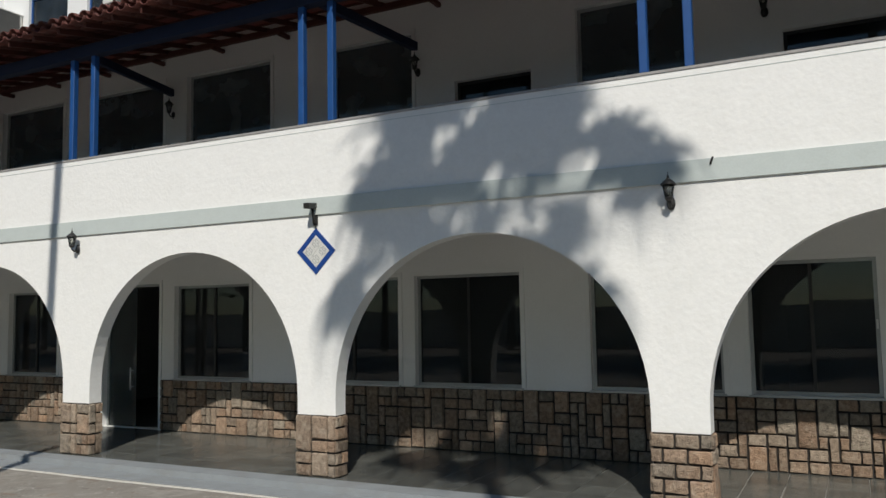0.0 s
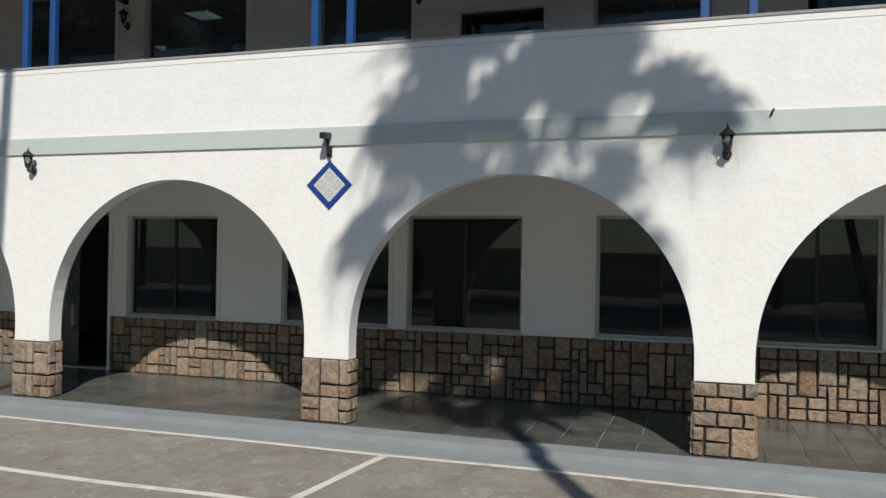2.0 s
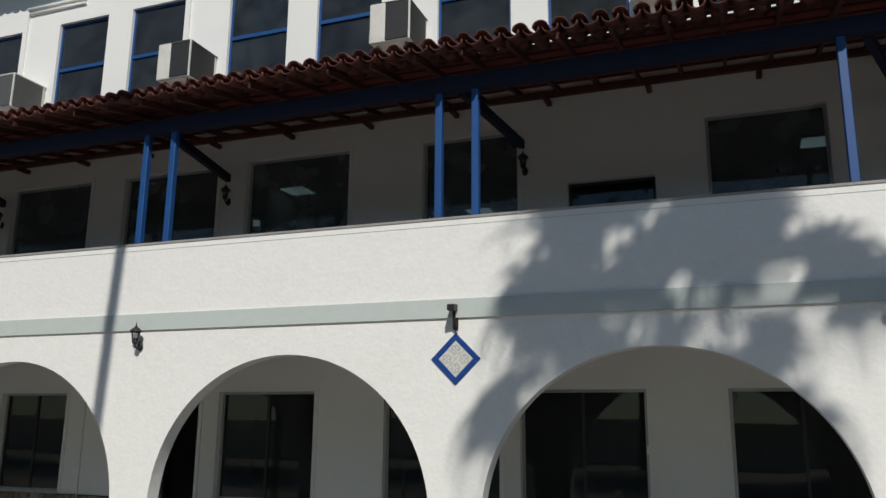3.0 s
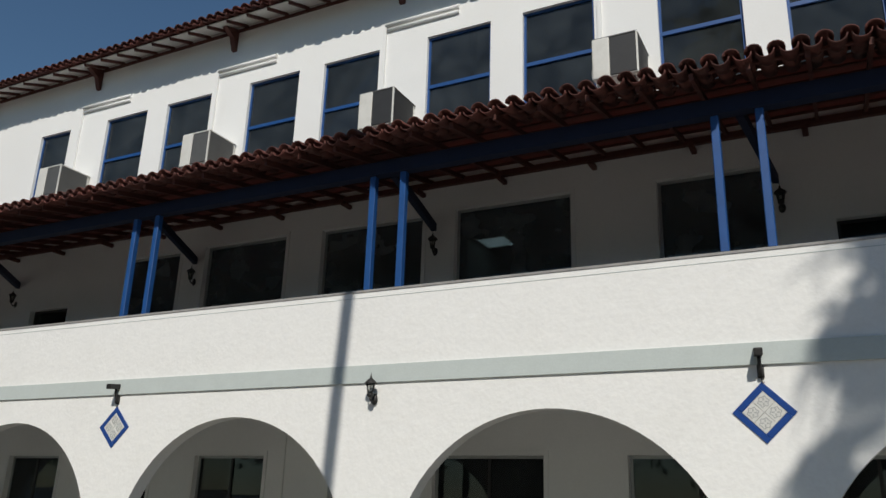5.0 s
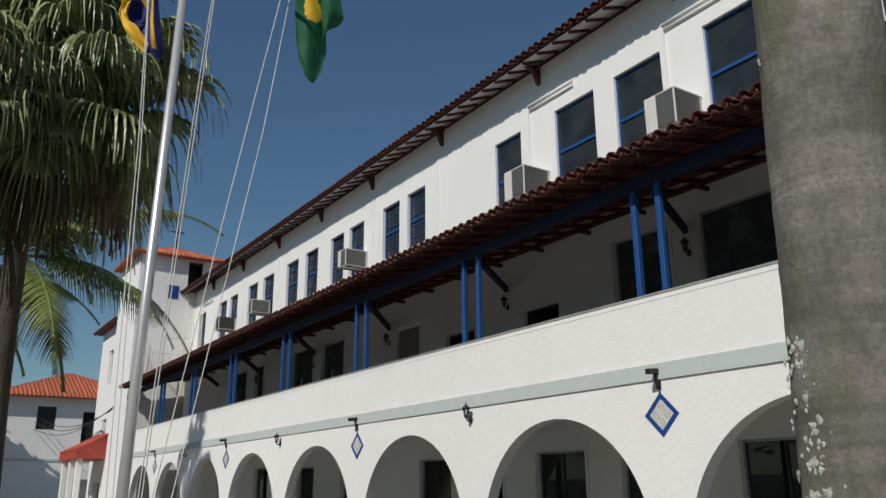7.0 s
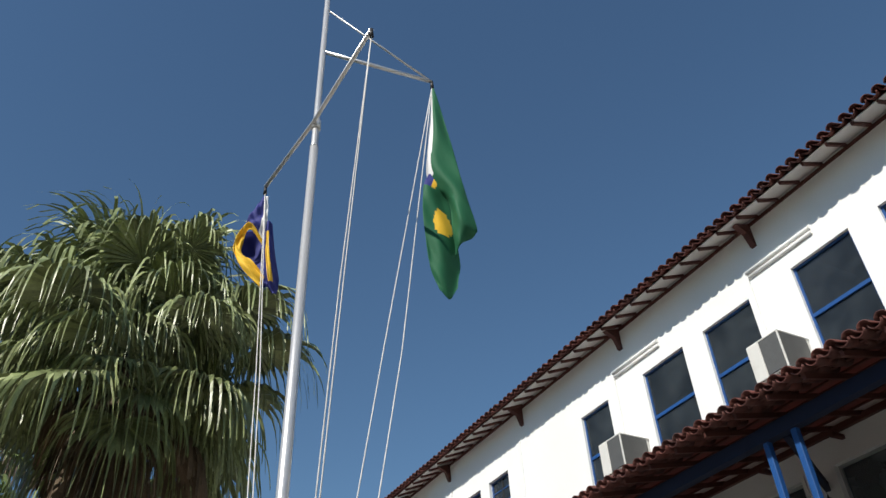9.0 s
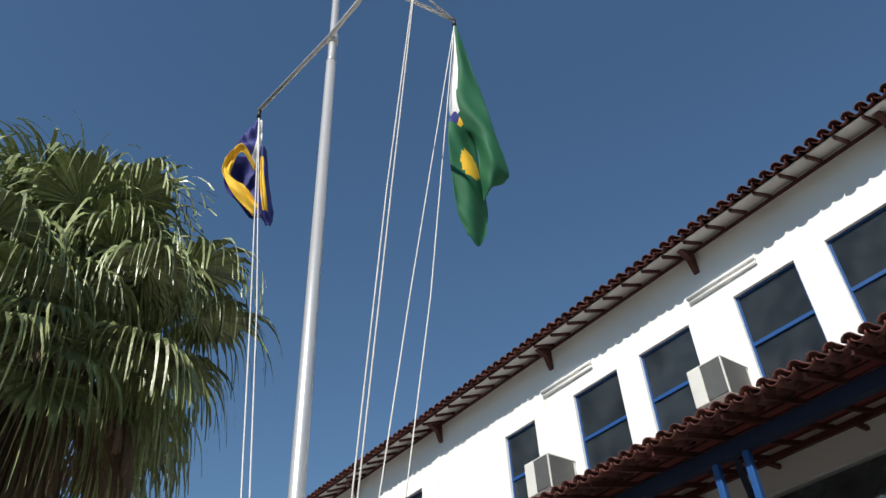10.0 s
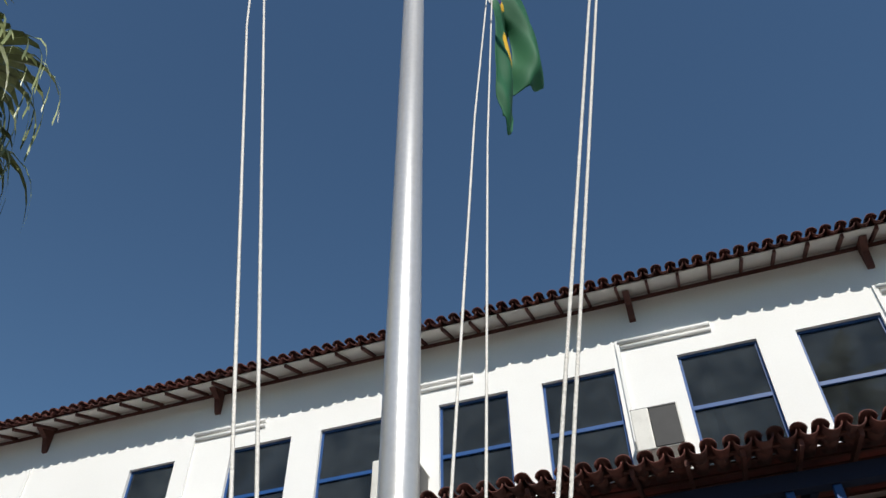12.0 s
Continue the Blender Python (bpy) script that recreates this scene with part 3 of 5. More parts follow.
wi = 1
for a, b, c, d in G_WIN:
    sash_window(wi, a, b, c, d, WALL_Y + 0.09, M_ALU, M_GLASS, 1, label="wide dark glass sliding window in grey aluminium frame")
    part("window_sill", bx(-(b - a) / 2 - 0.03, (b - a) / 2 + 0.03, -0.125, 0.0, -0.03, -0.001), M_ALU, bpy.data.objects["window_%d" % wi])
    part("latch", bx((b - a) / 2 - 0.035, (b - a) / 2 - 0.012, -0.02, 0, 0.86, 0.98), M_SMOOTH, bpy.data.objects["window_%d" % wi])
    wi += 1
for a, b, c, d in B_WIN:
    w = sash_window(wi, a, b, c, d, WALL_Y + 0.09, M_ALU, M_GLASSBAL, 0, label="tall dark glass balcony door in grey aluminium frame")
    bm = bmesh.new()
    tube(bm, [(-0.08, -0.06, 1.05), (-0.08, -0.06, 1.35)], 0.013, 8)
    box(bm, -0.088, -0.072, -0.06, 0.01, 1.08, 1.10)
    box(bm, -0.088, -0.072, -0.06, 0.01, 1.30, 1.32)
    part("door_handle", bm, M_STEEL, w)
    wi += 1
for a, b, c, d in B_SMALL:
    sash_window(wi, a, b, c, d, WALL_Y + 0.12, M_GRILLE, M_GLASS, 0, label="small dark high window behind the balcony", trim=False)
    wi += 1
for a, b in T_BIG:
    sash_window(wi, a, b, 8.55, 10.75, UPPER_Y + 0.07, M_BLUE, M_GLASSUP, 0, rail=9.68, label="blue-framed two-part sash window with dark glass", trim=False)
    wi += 1
for a, b in T_SMALL:
    sash_window(wi, a, b, 9.05, 10.78, UPPER_Y + 0.10, M_BLUE, M_GLASSUP, 1, rail=9.9, grid=5, label="blue-framed small-paned sash window", trim=False)
    wi += 1

# entrances
for i, (a, b, c, d) in enumerate(G_DOOR):
    dr = holder("door_%d" % (i + 1), "frameless greenish glass entrance door, one leaf slid open", "door", kind="structure", at=((a + b) / 2, WALL_Y + 0.1, c))
    hw, h = (b - a) / 2, d - c
    bm = bmesh.new()
    box(bm, -hw, -hw + 0.05, 0, 0.08, 0, h)
    box(bm, hw - 0.05, hw, 0, 0.08, 0, h)
    box(bm, -hw + 0.05, hw - 0.05, 0, 0.08, h - 0.05, h)
    part("door_frame", bm, M_ALU, dr)
    part("door_leaf", bx(-hw + 0.05, 0.02, 0.02, 0.03, 0.01, h - 0.06), M_DOORGLASS, dr, "greenish glass leaf")
    bm = bmesh.new()
    tube(bm, [(-0.07, -0.045, 0.74), (-0.07, -0.045, 1.18)], 0.014, 10)
    for z in (0.8, 1.12):
        tube(bm, [(-0.07, -0.045, z), (-0.07, 0.03, z)], 0.009, 8)
    part("door_handle", bm, M_STEEL, dr, "long steel pull handle")
    bm = bmesh.new()
    t = 0.07
    for p, q, r, s in ((-hw - t, -hw, 0, h + t), (hw, hw + t, 0, h + t), (-hw, hw, h, h + t)):
        box(bm, p, q, -0.122, -0.102, r, s)
    part("casing", bm, M_SMOOTH, dr, "pale plaster casing")

shut = holder("door_4", "closed grey-beige balcony door in a deep reveal", "door", kind="structure", at=((SHUT[0] + SHUT[1]) / 2, WALL_Y + 0.08, SLAB1))
hw, h = (SHUT[1] - SHUT[0]) / 2, SHUT[3] - SHUT[2]
part("door_leaf", soft_box(-hw + 0.06, hw - 0.06, 0.02, 0.06, 0.01, h - 0.06, 0.004, 1), M_CANVAS, shut)
bm = bmesh.new()
for p, q, r, t in ((-hw, -hw + 0.06, 0, h), (hw - 0.06, hw, 0, h), (-hw + 0.06, hw - 0.06, h - 0.06, h)):
    box(bm, p, q, 0, 0.10, r, t)
part("door_frame", bm, M_SMOOTH, shut)
bm = bmesh.new()
tube(bm, [(hw - 0.16, -0.03, 1.02), (hw - 0.16, -0.03, 1.14)], 0.012, 8)
box(bm, hw - 0.165, hw - 0.155, -0.03, 0.02, 1.07, 1.09)
part("door_handle", bm, M_STEEL, shut)

# lit ceiling panels seen through the balcony doors
panel = holder("ceiling_light", "square lit fluorescent ceiling panel", "ceiling light", "ceiling panels", at=(-4.88, 4.22, 6.915))
bm = bmesh.new()
for a, b, c, d in ((-0.3, -0.27, -0.3, 0.3), (0.27, 0.3, -0.3, 0.3), (-0.27, 0.27, -0.3, -0.27), (-0.27, 0.27, 0.27, 0.3)):
    box(bm, a, b, c, d, -0.03, 0.0)
part("frame", bm, M_SMOOTH, panel)
part("diffuser", bx(-0.27, 0.27, -0.27, 0.27, -0.022, -0.004), M_PANEL, panel, "glowing white diffuser")
for x, y in ((-9.66, 4.3), (-7.2, 6.2), (4.65, 4.5), (-1.9, 6.9)):
    copy_thing(panel, pose(x, y, 6.915))

# ---- balcony posts, beam and roof ----
BEAM0, BEAM1 = 6.60, 6.80
tagged(part("eaves_beam", bx(X_END, X_START, -0.03, 0.13, BEAM0, BEAM1), M_BLUE_SHADE), "blue painted timber beam under the balcony roof, shade darkened into its colour", "beam", kind="structure")
posts = holder("balcony_posts", "pair of slender blue painted timber posts on the parapet", "post", "balcony posts", at=(PIERS[3], 0.05, RAIL))
for s in (-0.25, 0.25):
    part("post", soft_box(s - 0.048, s + 0.048, -0.048, 0.048, 0.0, BEAM0 - RAIL, 0.008, 1), M_BLUE, posts)
for x in PIERS[:3] + PIERS[4:-1]:
    copy_thing(posts, pose(x, 0.05, RAIL))
LAMPS = [11.0, 5.62, 0.24, -5.28, -10.75, -16.2, -21.9, -27.2, -32.5, -37.6]
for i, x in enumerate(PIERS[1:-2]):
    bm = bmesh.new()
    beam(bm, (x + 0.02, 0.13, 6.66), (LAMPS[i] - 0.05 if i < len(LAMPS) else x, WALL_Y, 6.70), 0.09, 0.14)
    tagged(part("tie_beam", bm, M_BLUE_SHADE), "blue timber tie beam from post to wall, shade darkened into its colour", "beam", "tie beams", kind="structure")

ROOF_Y0, ROOF_Z0, ROOF_SLOPE = -0.58, 6.93, 0.21


def tile_mesh(r0, r1, length, up=True, seg=7, th=0.014):
    """A barrel tile: a tapered half round with thickness, its axis along y, rising towards +y."""
    bm = bmesh.new()
    rings = []
    for y, r in ((0, r0), (length, r1)):
        outer = [bm.verts.new((-r * math.cos(math.pi * k / seg), y, (1 if up else -1) * r * 0.85 * math.sin(math.pi * k / seg))) for k in range(seg + 1)]
        inner = [bm.verts.new((-(r - th) * math.cos(math.pi * k / seg), y, (1 if up else -1) * (r - th) * 0.85 * math.sin(math.pi * k / seg))) for k in range(seg + 1)]
        rings.append((outer, inner))
    (o0, i0), (o1, i1) = rings
    for k in range(seg):
        for q in ((o0[k], o0[k + 1], o1[k + 1], o1[k]), (i0[k + 1], i0[k], i1[k], i1[k + 1]), (o0[k + 1], o0[k], i0[k], i0[k + 1]), (o1[k], o1[k + 1], i1[k + 1], i1[k])):
            bm.faces.new(q).smooth = True
    for k in (0, seg):
        bm.faces.new((o0[k], i0[k], i1[k], o1[k]))
    return bm


def tiled_roof(name, label, x0, x1, y0, z0, slope, rows, pitch=0.24, single_to=-45, mat=M_TILE_SHADE, lift=0.0):
    """Barrel tiles on a slope: the eaves course as single tiles, the courses above joined."""
    roof = holder(name, label, "roof", kind="structure")
    ang = math.degrees(math.atan(slope))
    cover = mesh_of("cover_tile", tile_mesh(0.098, 0.082, 0.46), mat)
    pan_src = tile_mesh(0.105, 0.09, 0.46, up=False)
    cov_src = tile_mesh(0.098, 0.082, 0.46)
    pan_me = bpy.data.meshes.new("pan")
    pan_src.to_mesh(pan_me)
    cov_me = bpy.data.meshes.new("cov")
    cov_src.to_mesh(cov_me)
    rng = random.Random(5)
    n = int((x1 - x0) / pitch)
    dy, dz = math.cos(math.radians(ang)), math.sin(math.radians(ang))
    verts, faces = [], []

    def add(me, m):
        off = len(verts)
        verts.extend([tuple(m @ v.co) for v in me.vertices])
        faces.extend([tuple(off + i for i in p.vertices) for p in me.polygons])
    for r in range(rows):
        for k in range(n):
            x = x1 - pitch * (k + 0.5) + rng.uniform(-0.008, 0.008)
            s = r * 0.38 + rng.uniform(-0.02, 0.02)
            m = pose(x, y0 + s * dy, z0 + s * dz + 0.075 + lift, ang + rng.uniform(-1, 1) - 1.5, rng.uniform(-2.5, 2.5), rng.uniform(-1.5, 1.5))
            if r == 0 and x > single_to:
                piece("tile", cover, roof, m)
            else:
                add(cov_me, m)
            add(pan_me, pose(x - pitch / 2, y0 + s * dy + 0.015, z0 + s * dz + 0.085 + lift, ang - 1.5, 0, 0))
    me = bpy.data.meshes.new("tile_courses")
    me.from_pydata(verts, [], faces)
    me.materials.append(mat)
    for p in me.polygons:
        p.use_smooth = True
    ob = new("tile_courses", me)
    ob.parent = roof
    tagged(ob, kind="stuff")
    pan_src.free(), cov_src.free()
    return roof


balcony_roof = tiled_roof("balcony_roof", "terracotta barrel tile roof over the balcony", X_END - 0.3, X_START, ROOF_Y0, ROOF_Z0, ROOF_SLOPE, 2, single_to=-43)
# upper part of the slope, never seen from below
bm = bmesh.new()
v = [bm.verts.new(p) for p in ((X_END, 0.1, ROOF_Z0 + 0.68 * ROOF_SLOPE + 0.05), (X_START, 0.1, ROOF_Z0 + 0.68 * ROOF_SLOPE + 0.05),
                               (X_START, UPPER_Y, ROOF_Z0 + 3.38 * ROOF_SLOPE + 0.06), (X_END, UPPER_Y, ROOF_Z0 + 3.38 * ROOF_SLOPE + 0.06))]
bm.faces.new(v)
bmesh.ops.solidify(bm, geom=bm.faces[:], thickness=0.05)
part("roof_deck", bm, M_TILE_SHADE, balcony_roof)
# rafters and battens
for k in range(int((X_START - X_END) / 0.62)):
    x = X_START - 0.3 - k * 0.62
    bm = bmesh.new()
    beam(bm, (x, ROOF_Y0 + 0.12, ROOF_Z0 - 0.02), (x, WALL_Y, ROOF_Z0 + 3.0 * ROOF_SLOPE - 0.03), 0.05, 0.08)
    part("rafter", bm, M_WOODRED, balcony_roof)
for s in (0.3, 0.68, 1.06, 1.44, 1.82, 2.2, 2.58, 2.96):
    y = ROOF_Y0 + s
    part("batten", bx(X_END, X_START, y - 0.025, y + 0.025, ROOF_Z0 + s * ROOF_SLOPE + 0.02, ROOF_Z0 + s * ROOF_SLOPE + 0.045), M_WOODRED, balcony_roof)
tagged(part("trim_wall_plate", bx(X_END, X_START, WALL_Y - 0.09, WALL_Y - 0.003, 7.42, 7.52), M_WOODRED), "dark timber wall plate", "trim", kind="structure")
for k in range(int(56 / 1.55)):
    x = 14.6 - k * 1.55
    tagged(part("joist_end", soft_box(x - 0.04, x + 0.04, WALL_Y - 0.30, WALL_Y - 0.003, 7.28, 7.36, 0.01, 1), M_WOODRED), "dark timber joist end in the balcony wall", "joist", "joist ends")

# ---- top roof ----
EAVE_Y, EAVE_Z, TOP_SLOPE = 2.0, 11.93, 0.40
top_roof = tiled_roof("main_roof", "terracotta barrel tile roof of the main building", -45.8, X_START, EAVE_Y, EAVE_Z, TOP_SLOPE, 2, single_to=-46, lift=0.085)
bm = bmesh.new()
v = [bm.verts.new(p) for p in ((-45.8, EAVE_Y + 0.6, EAVE_Z + 0.6 * TOP_SLOPE + 0.04), (X_START, EAVE_Y + 0.6, EAVE_Z + 0.6 * TOP_SLOPE + 0.04),
                               (X_START, 6.0, EAVE_Z + 4 * TOP_SLOPE + 0.04), (-45.8, 6.0, EAVE_Z + 4 * TOP_SLOPE + 0.04),
                               (X_START, 9.6, EAVE_Z), (-45.8, 9.6, EAVE_Z))]
bm.faces.new(v[:4])
bm.faces.new((v[3], v[2], v[4], v[5]))
part("roof_deck", bm, M_TILE_SHADE, top_roof)
bm = bmesh.new()
v = [bm.verts.new((x, y, EAVE_Z + (y - EAVE_Y) * TOP_SLOPE + dz)) for dz in (0.03, 0.05) for x, y in ((-45.6, EAVE_Y + 0.15), (X_START, EAVE_Y + 0.15), (X_START, UPPER_Y - 0.002), (-45.6, UPPER_Y - 0.002))]
for f in ((0, 1, 2, 3), (7, 6, 5, 4), (0, 4, 5, 1), (2, 6, 7, 3)):
    bm.faces.new([v[i] for i in f])
part("soffit", bm, M_SOFFIT, top_roof, "white boarded soffit")
for k in range(int(61 / 0.555)):
    x = 15.7 - k * 0.555
    bm = bmesh.new()
    beam(bm, (x, EAVE_Y + 0.15, EAVE_Z + 0.15 * TOP_SLOPE), (x, UPPER_Y, EAVE_Z + 0.8 * TOP_SLOPE), 0.05, 0.07)
    part("rafter", bm, M_WOODRED, top_roof)
part("fascia", bx(-45.6, X_START, UPPER_Y - 0.04, UPPER_Y - 0.004, EAVE_Z + 0.21, EAVE_Z + 0.275), M_WOODRED, top_roof)
BR = [15.3, 10.9, 6.5, 2.1, -2.25, -6.35, -10.68, -15.0, -19.35, -23.55, -27.5, -31.6, -35.8, -40.0]
for x in BR:
    bm = bmesh.new()
    pts = [(UPPER_Y, 12.22), (UPPER_Y, 11.66), (UPPER_Y - 0.06, 11.68), (UPPER_Y - 0.16, 11.95), (UPPER_Y - 0.42, 12.08)]
    a = [bm.verts.new((x - 0.06, y - 0.003, z)) for y, z in pts]
    b = [bm.verts.new((x + 0.06, y - 0.003, z)) for y, z in pts]
    bm.faces.new(a), bm.faces.new(b[::-1])
    for k in range(5):
        bm.faces.new((a[k], b[k], b[(k + 1) % 5], a[(k + 1) % 5]))
    part("bracket", bm, M_WOODRED, top_roof, "dark red carved timber bracket")

# raised mouldings between the window pairs
for k in range(-1, 6):
    x = -15.42 + 4.36 * k if k >= 0 else -41.6
    bm = bmesh.new()
    tube(bm, [(x, UPPER_Y - 0.03, 11.24), (x + 1.62, UPPER_Y - 0.03, 11.24)], 0.045, 10)
    tube(bm, [(x + 0.04, UPPER_Y - 0.02, 11.13), (x + 1.62, UPPER_Y - 0.02, 11.13)], 0.04, 10)
    box(bm, x - 0.05, x + 0.02, UPPER_Y - 0.045, UPPER_Y - 0.002, 7.95, 11.28)
    tagged(part("trim_moulding", bm, M_SMOOTH), "white plaster hood moulding beside the upper window", "trim", kind="structure")
for x in (-19.6, -23.5, -31.6, -35.6):
    tagged(part("trim_pilaster", bx(x - 0.05, x + 0.05, UPPER_Y - 0.03, UPPER_Y - 0.002, 7.95, 11.3), M_SMOOTH), "thin white plaster strip on the upper wall", "trim", kind="structure")


# ---- air conditioners ----
def air_conditioner(x, dark, z=9.30, size=1.0):
    """Box at the wall, standing out 0.8 m; x is its right front edge."""
    g = holder("air_conditioner", "off-white boxed air conditioner with %s coil panels on the upper wall" % ("black" if dark else "grey"), "air conditioner", "air conditioners", at=(x, 1.98, z - 0.73 * size))
    w, d, h = 0.72 * size, 0.81, 0.73 * size
    gm = M_GRILLE if dark else M_GREYGRILLE
    part("casing", soft_box(-w, -0.012, 0.012, d, 0, h, 0.03, 3), M_AC, g)
    part("front_panel", soft_box(-w - 0.004, -w * 0.62, -0.010, 0.014, 0.004, h - 0.004, 0.02, 3), M_AC, g, "off-white rounded panel")
    part("valve_cover", soft_box(-w - 0.03, -w + 0.006, 0.03, 0.16, 0.04, 0.20, 0.012, 2), M_AC, g, "off-white cover")
    part("front_grille", soft_box(-w * 0.615, -0.022, -0.002, 0.014, 0.03, h - 0.025, 0.006, 1), gm, g, "fine metal coil fins")
    part("side_grille", soft_box(-0.014, 0.0, 0.03, d - 0.08, 0.03, h - 0.025, 0.006, 1), gm, g, "fine metal coil fins")
    part("corner_trim", soft_box(-0.024, 0.006, -0.008, 0.024, 0.0, h, 0.008, 2), M_AC, g, "pale corner post")
    part("top_cover", soft_box(-w - 0.004, 0.004, -0.006, d, h - 0.022, h + 0.006, 0.01, 2), M_GREYGRILLE if dark else M_AC, g)
    for s in (-w + 0.1, -0.1):
        bm = bmesh.new()
        beam(bm, (s, 0.1, -0.02), (s, d, -0.02), 0.04, 0.04)
        part("shelf_bracket", bm, M_BLACK, g)
    return g


for x, dark in ((-14.75, False), (-10.30, False), (-5.95, True), (-1.55, True), (2.8, True), (7.2, False)):
    air_conditioner(x, dark)
air_conditioner(-23.85, False, 9.60, 0.76)
air_conditioner(-32.3, False, 9.60, 0.74)
air_conditioner(-36.4, True, 9.60, 0.76)

# ---- wall lanterns ----
lantern = holder("wall_lantern", "small black cast metal wall lantern with clear panes", "wall lamp", "wall lanterns", at=(PIERS[2], 0, 3.41))
lantern.scale = (0.83, 0.83, 0.83)
bm = bmesh.new()
lathe(bm, [(0.002, -0.075), (0.045, -0.06), (0.075, 0.0), (0.045, 0.06), (0.002, 0.075)], 14)
bmesh.ops.rotate(bm, verts=bm.verts[:], cent=(0, 0, 0), matrix=Matrix.Rotation(radians(90), 3, 'X'))
bmesh.ops.scale(bm, verts=bm.verts[:], vec=(0.8, 0.35, 1.2))
bmesh.ops.translate(bm, verts=bm.verts[:], vec=(0, -0.028, -0.02))
part("wall_plate", bm, M_BLACK, lantern)
bm = bmesh.new()
tube(bm, [(0, -0.03, -0.03), (0, -0.10, -0.07), (0, -0.155, -0.03), (0, -0.16, 0.02)], [0.02, 0.018, 0.016, 0.02], 8)
part("arm", bm, M_BLACK, lantern)
bm = bmesh.new()
lathe(bm, [(0.004, -0.01), (0.03, 0.0), (0.055, 0.035), (0.05, 0.05)], 12, 0, -0.16)
part("cup", bm, M_BLACK, lantern)
bm = bmesh.new()
lathe(bm, [(0.043, 0.05), (0.072, 0.215)], 6, 0, -0.16)
part("glass", bm, M_LANTERN, lantern, "clear tapered panes").visible_shadow = False
for k in range(6):
    a = math.pi / 3 * k
    bm = bmesh.new()
    tube(bm, [(0.045 * math.cos(a), -0.16 + 0.045 * math.sin(a), 0.05), (0.075 * math.cos(a), -0.16 + 0.075 * math.sin(a), 0.215)], 0.006, 6)
    part("bar", bm, M_BLACK, lantern)
bm = bmesh.new()
lathe(bm, [(0.105, 0.205), (0.10, 0.222), (0.06, 0.265), (0.025, 0.29), (0.014, 0.31), (0.018, 0.322), (0.006, 0.34), (0.003, 0.385)], 12, 0, -0.16)
part("cap", bm, M_BLACK, lantern)
for i in (4, 6, 8, 10):
    copy_thing(lantern, pose(PIERS[i], 0, 3.41))
copy_thing(lantern, pose(PIERS[0], 0, 3.41))
for x in LAMPS[:9]:
    copy_thing(lantern, pose(x, WALL_Y, 6.26))

# ---- spot lamps and tile diamonds on the other piers ----
spot = holder("wall_spotlight", "black metal spotlight on a bent wall bracket", "wall lamp", "wall spotlights", at=(0.0, 0, 3.62))
part("base_plate", soft_box(-0.035, 0.035, -0.03, 0.0, -0.15, 0.0, 0.008, 1), M_BLACK, spot)
bm = bmesh.new()
tube(bm, [(0, -0.035, -0.13), (0, -0.05, -0.06), (0, -0.075, 0.02), (0, -0.08, 0.08)], [0.028, 0.024, 0.02, 0.02], 8)
part("arm", bm, M_BLACK, spot)
bm = soft_box(-0.045, 0.045, -0.15, 0.09, -0.04, 0.04, 0.012, 2)
bmesh.ops.rotate(bm, verts=bm.verts[:], cent=(0, 0, 0), matrix=Matrix.Rotation(radians(8), 3, 'Z') @ Matrix.Rotation(radians(6), 3, 'X'))
bmesh.ops.translate(bm, verts=bm.verts[:], vec=(-0.005, -0.10, 0.11))
part("lamp_body", bm, M_BLACK, spot)
bm = bmesh.new()
tube(bm, [(0, -0.012, -0.15), (0.01, -0.02, -0.20), (0.03, -0.02, -0.19)], 0.006, 6)
part("cable", bm, M_BLACK, spot)
for i in (5, 7, 9, 11):
    copy_thing(spot, pose(PIERS[i], 0, 3.62))

diamond = holder("tile_panel", "diamond of patterned white tiles in a cobalt blue border", "tile panel", "tile diamonds", at=(0, 0, 3.115))
S2 = 0.225
for a, b, c, d in ((-S2, S2, S2 - 0.066, S2), (-S2, S2, -S2, -S2 + 0.066), (-S2, -S2 + 0.066, -S2 + 0.068, S2 - 0.068), (S2 - 0.066, S2, -S2 + 0.068, S2 - 0.068)):
    p = part("border_tile", soft_box(a, b, -0.014, -0.001, c, d, 0.003, 1), M_TILEBLUE, diamond)
    p.rotation_euler = (0, radians(45), 0)
for sx in (-1, 1):
    for sz in (-1, 1):
        cx, cz = sx * 0.0785, sz * 0.0785
        p = part("tile", soft_box(cx - 0.077, cx + 0.077, -0.012, -0.001, cz - 0.077, cz + 0.077, 0.003, 1), M_TILEWHITE, diamond)
        p.rotation_euler = (0, radians(45), 0)
        bm = bmesh.new()
        for k in range(12):
            a = 2 * math.pi * k / 12
            r = 0.045 if k % 2 else 0.062
            a2 = a + 2 * math.pi / 12
            r2 = 0.062 if k % 2 else 0.045
            beam(bm, (cx + r * math.cos(a), -0.0125, cz + r * math.sin(a)), (cx + r2 * math.cos(a2), -0.0125, cz + r2 * math.sin(a2)), 0.002, 0.010)
        for k in range(4):
            a = math.pi / 4 + math.pi / 2 * k
            beam(bm, (cx + 0.012 * math.cos(a), -0.0125, cz + 0.012 * math.sin(a)), (cx + 0.04 * math.cos(a), -0.0125, cz + 0.04 * math.sin(a)), 0.002, 0.014)
        q = part("ornament", bm, M_TILEGREY, p, "grey floral ornament")
for i in (5, 7, 9, 11):
    copy_thing(diamond, pose(PIERS[i], 0, 3.115))
bm = bmesh.new()
tube(bm, [(5.2, 0.0, 3.78), (5.21, -0.05, 3.80), (5.235, -0.06, 3.86)], 0.012, 8)
tagged(part("pipe_stub", bm, M_BLACK), "short bent black pipe stub in the band", "pipe")
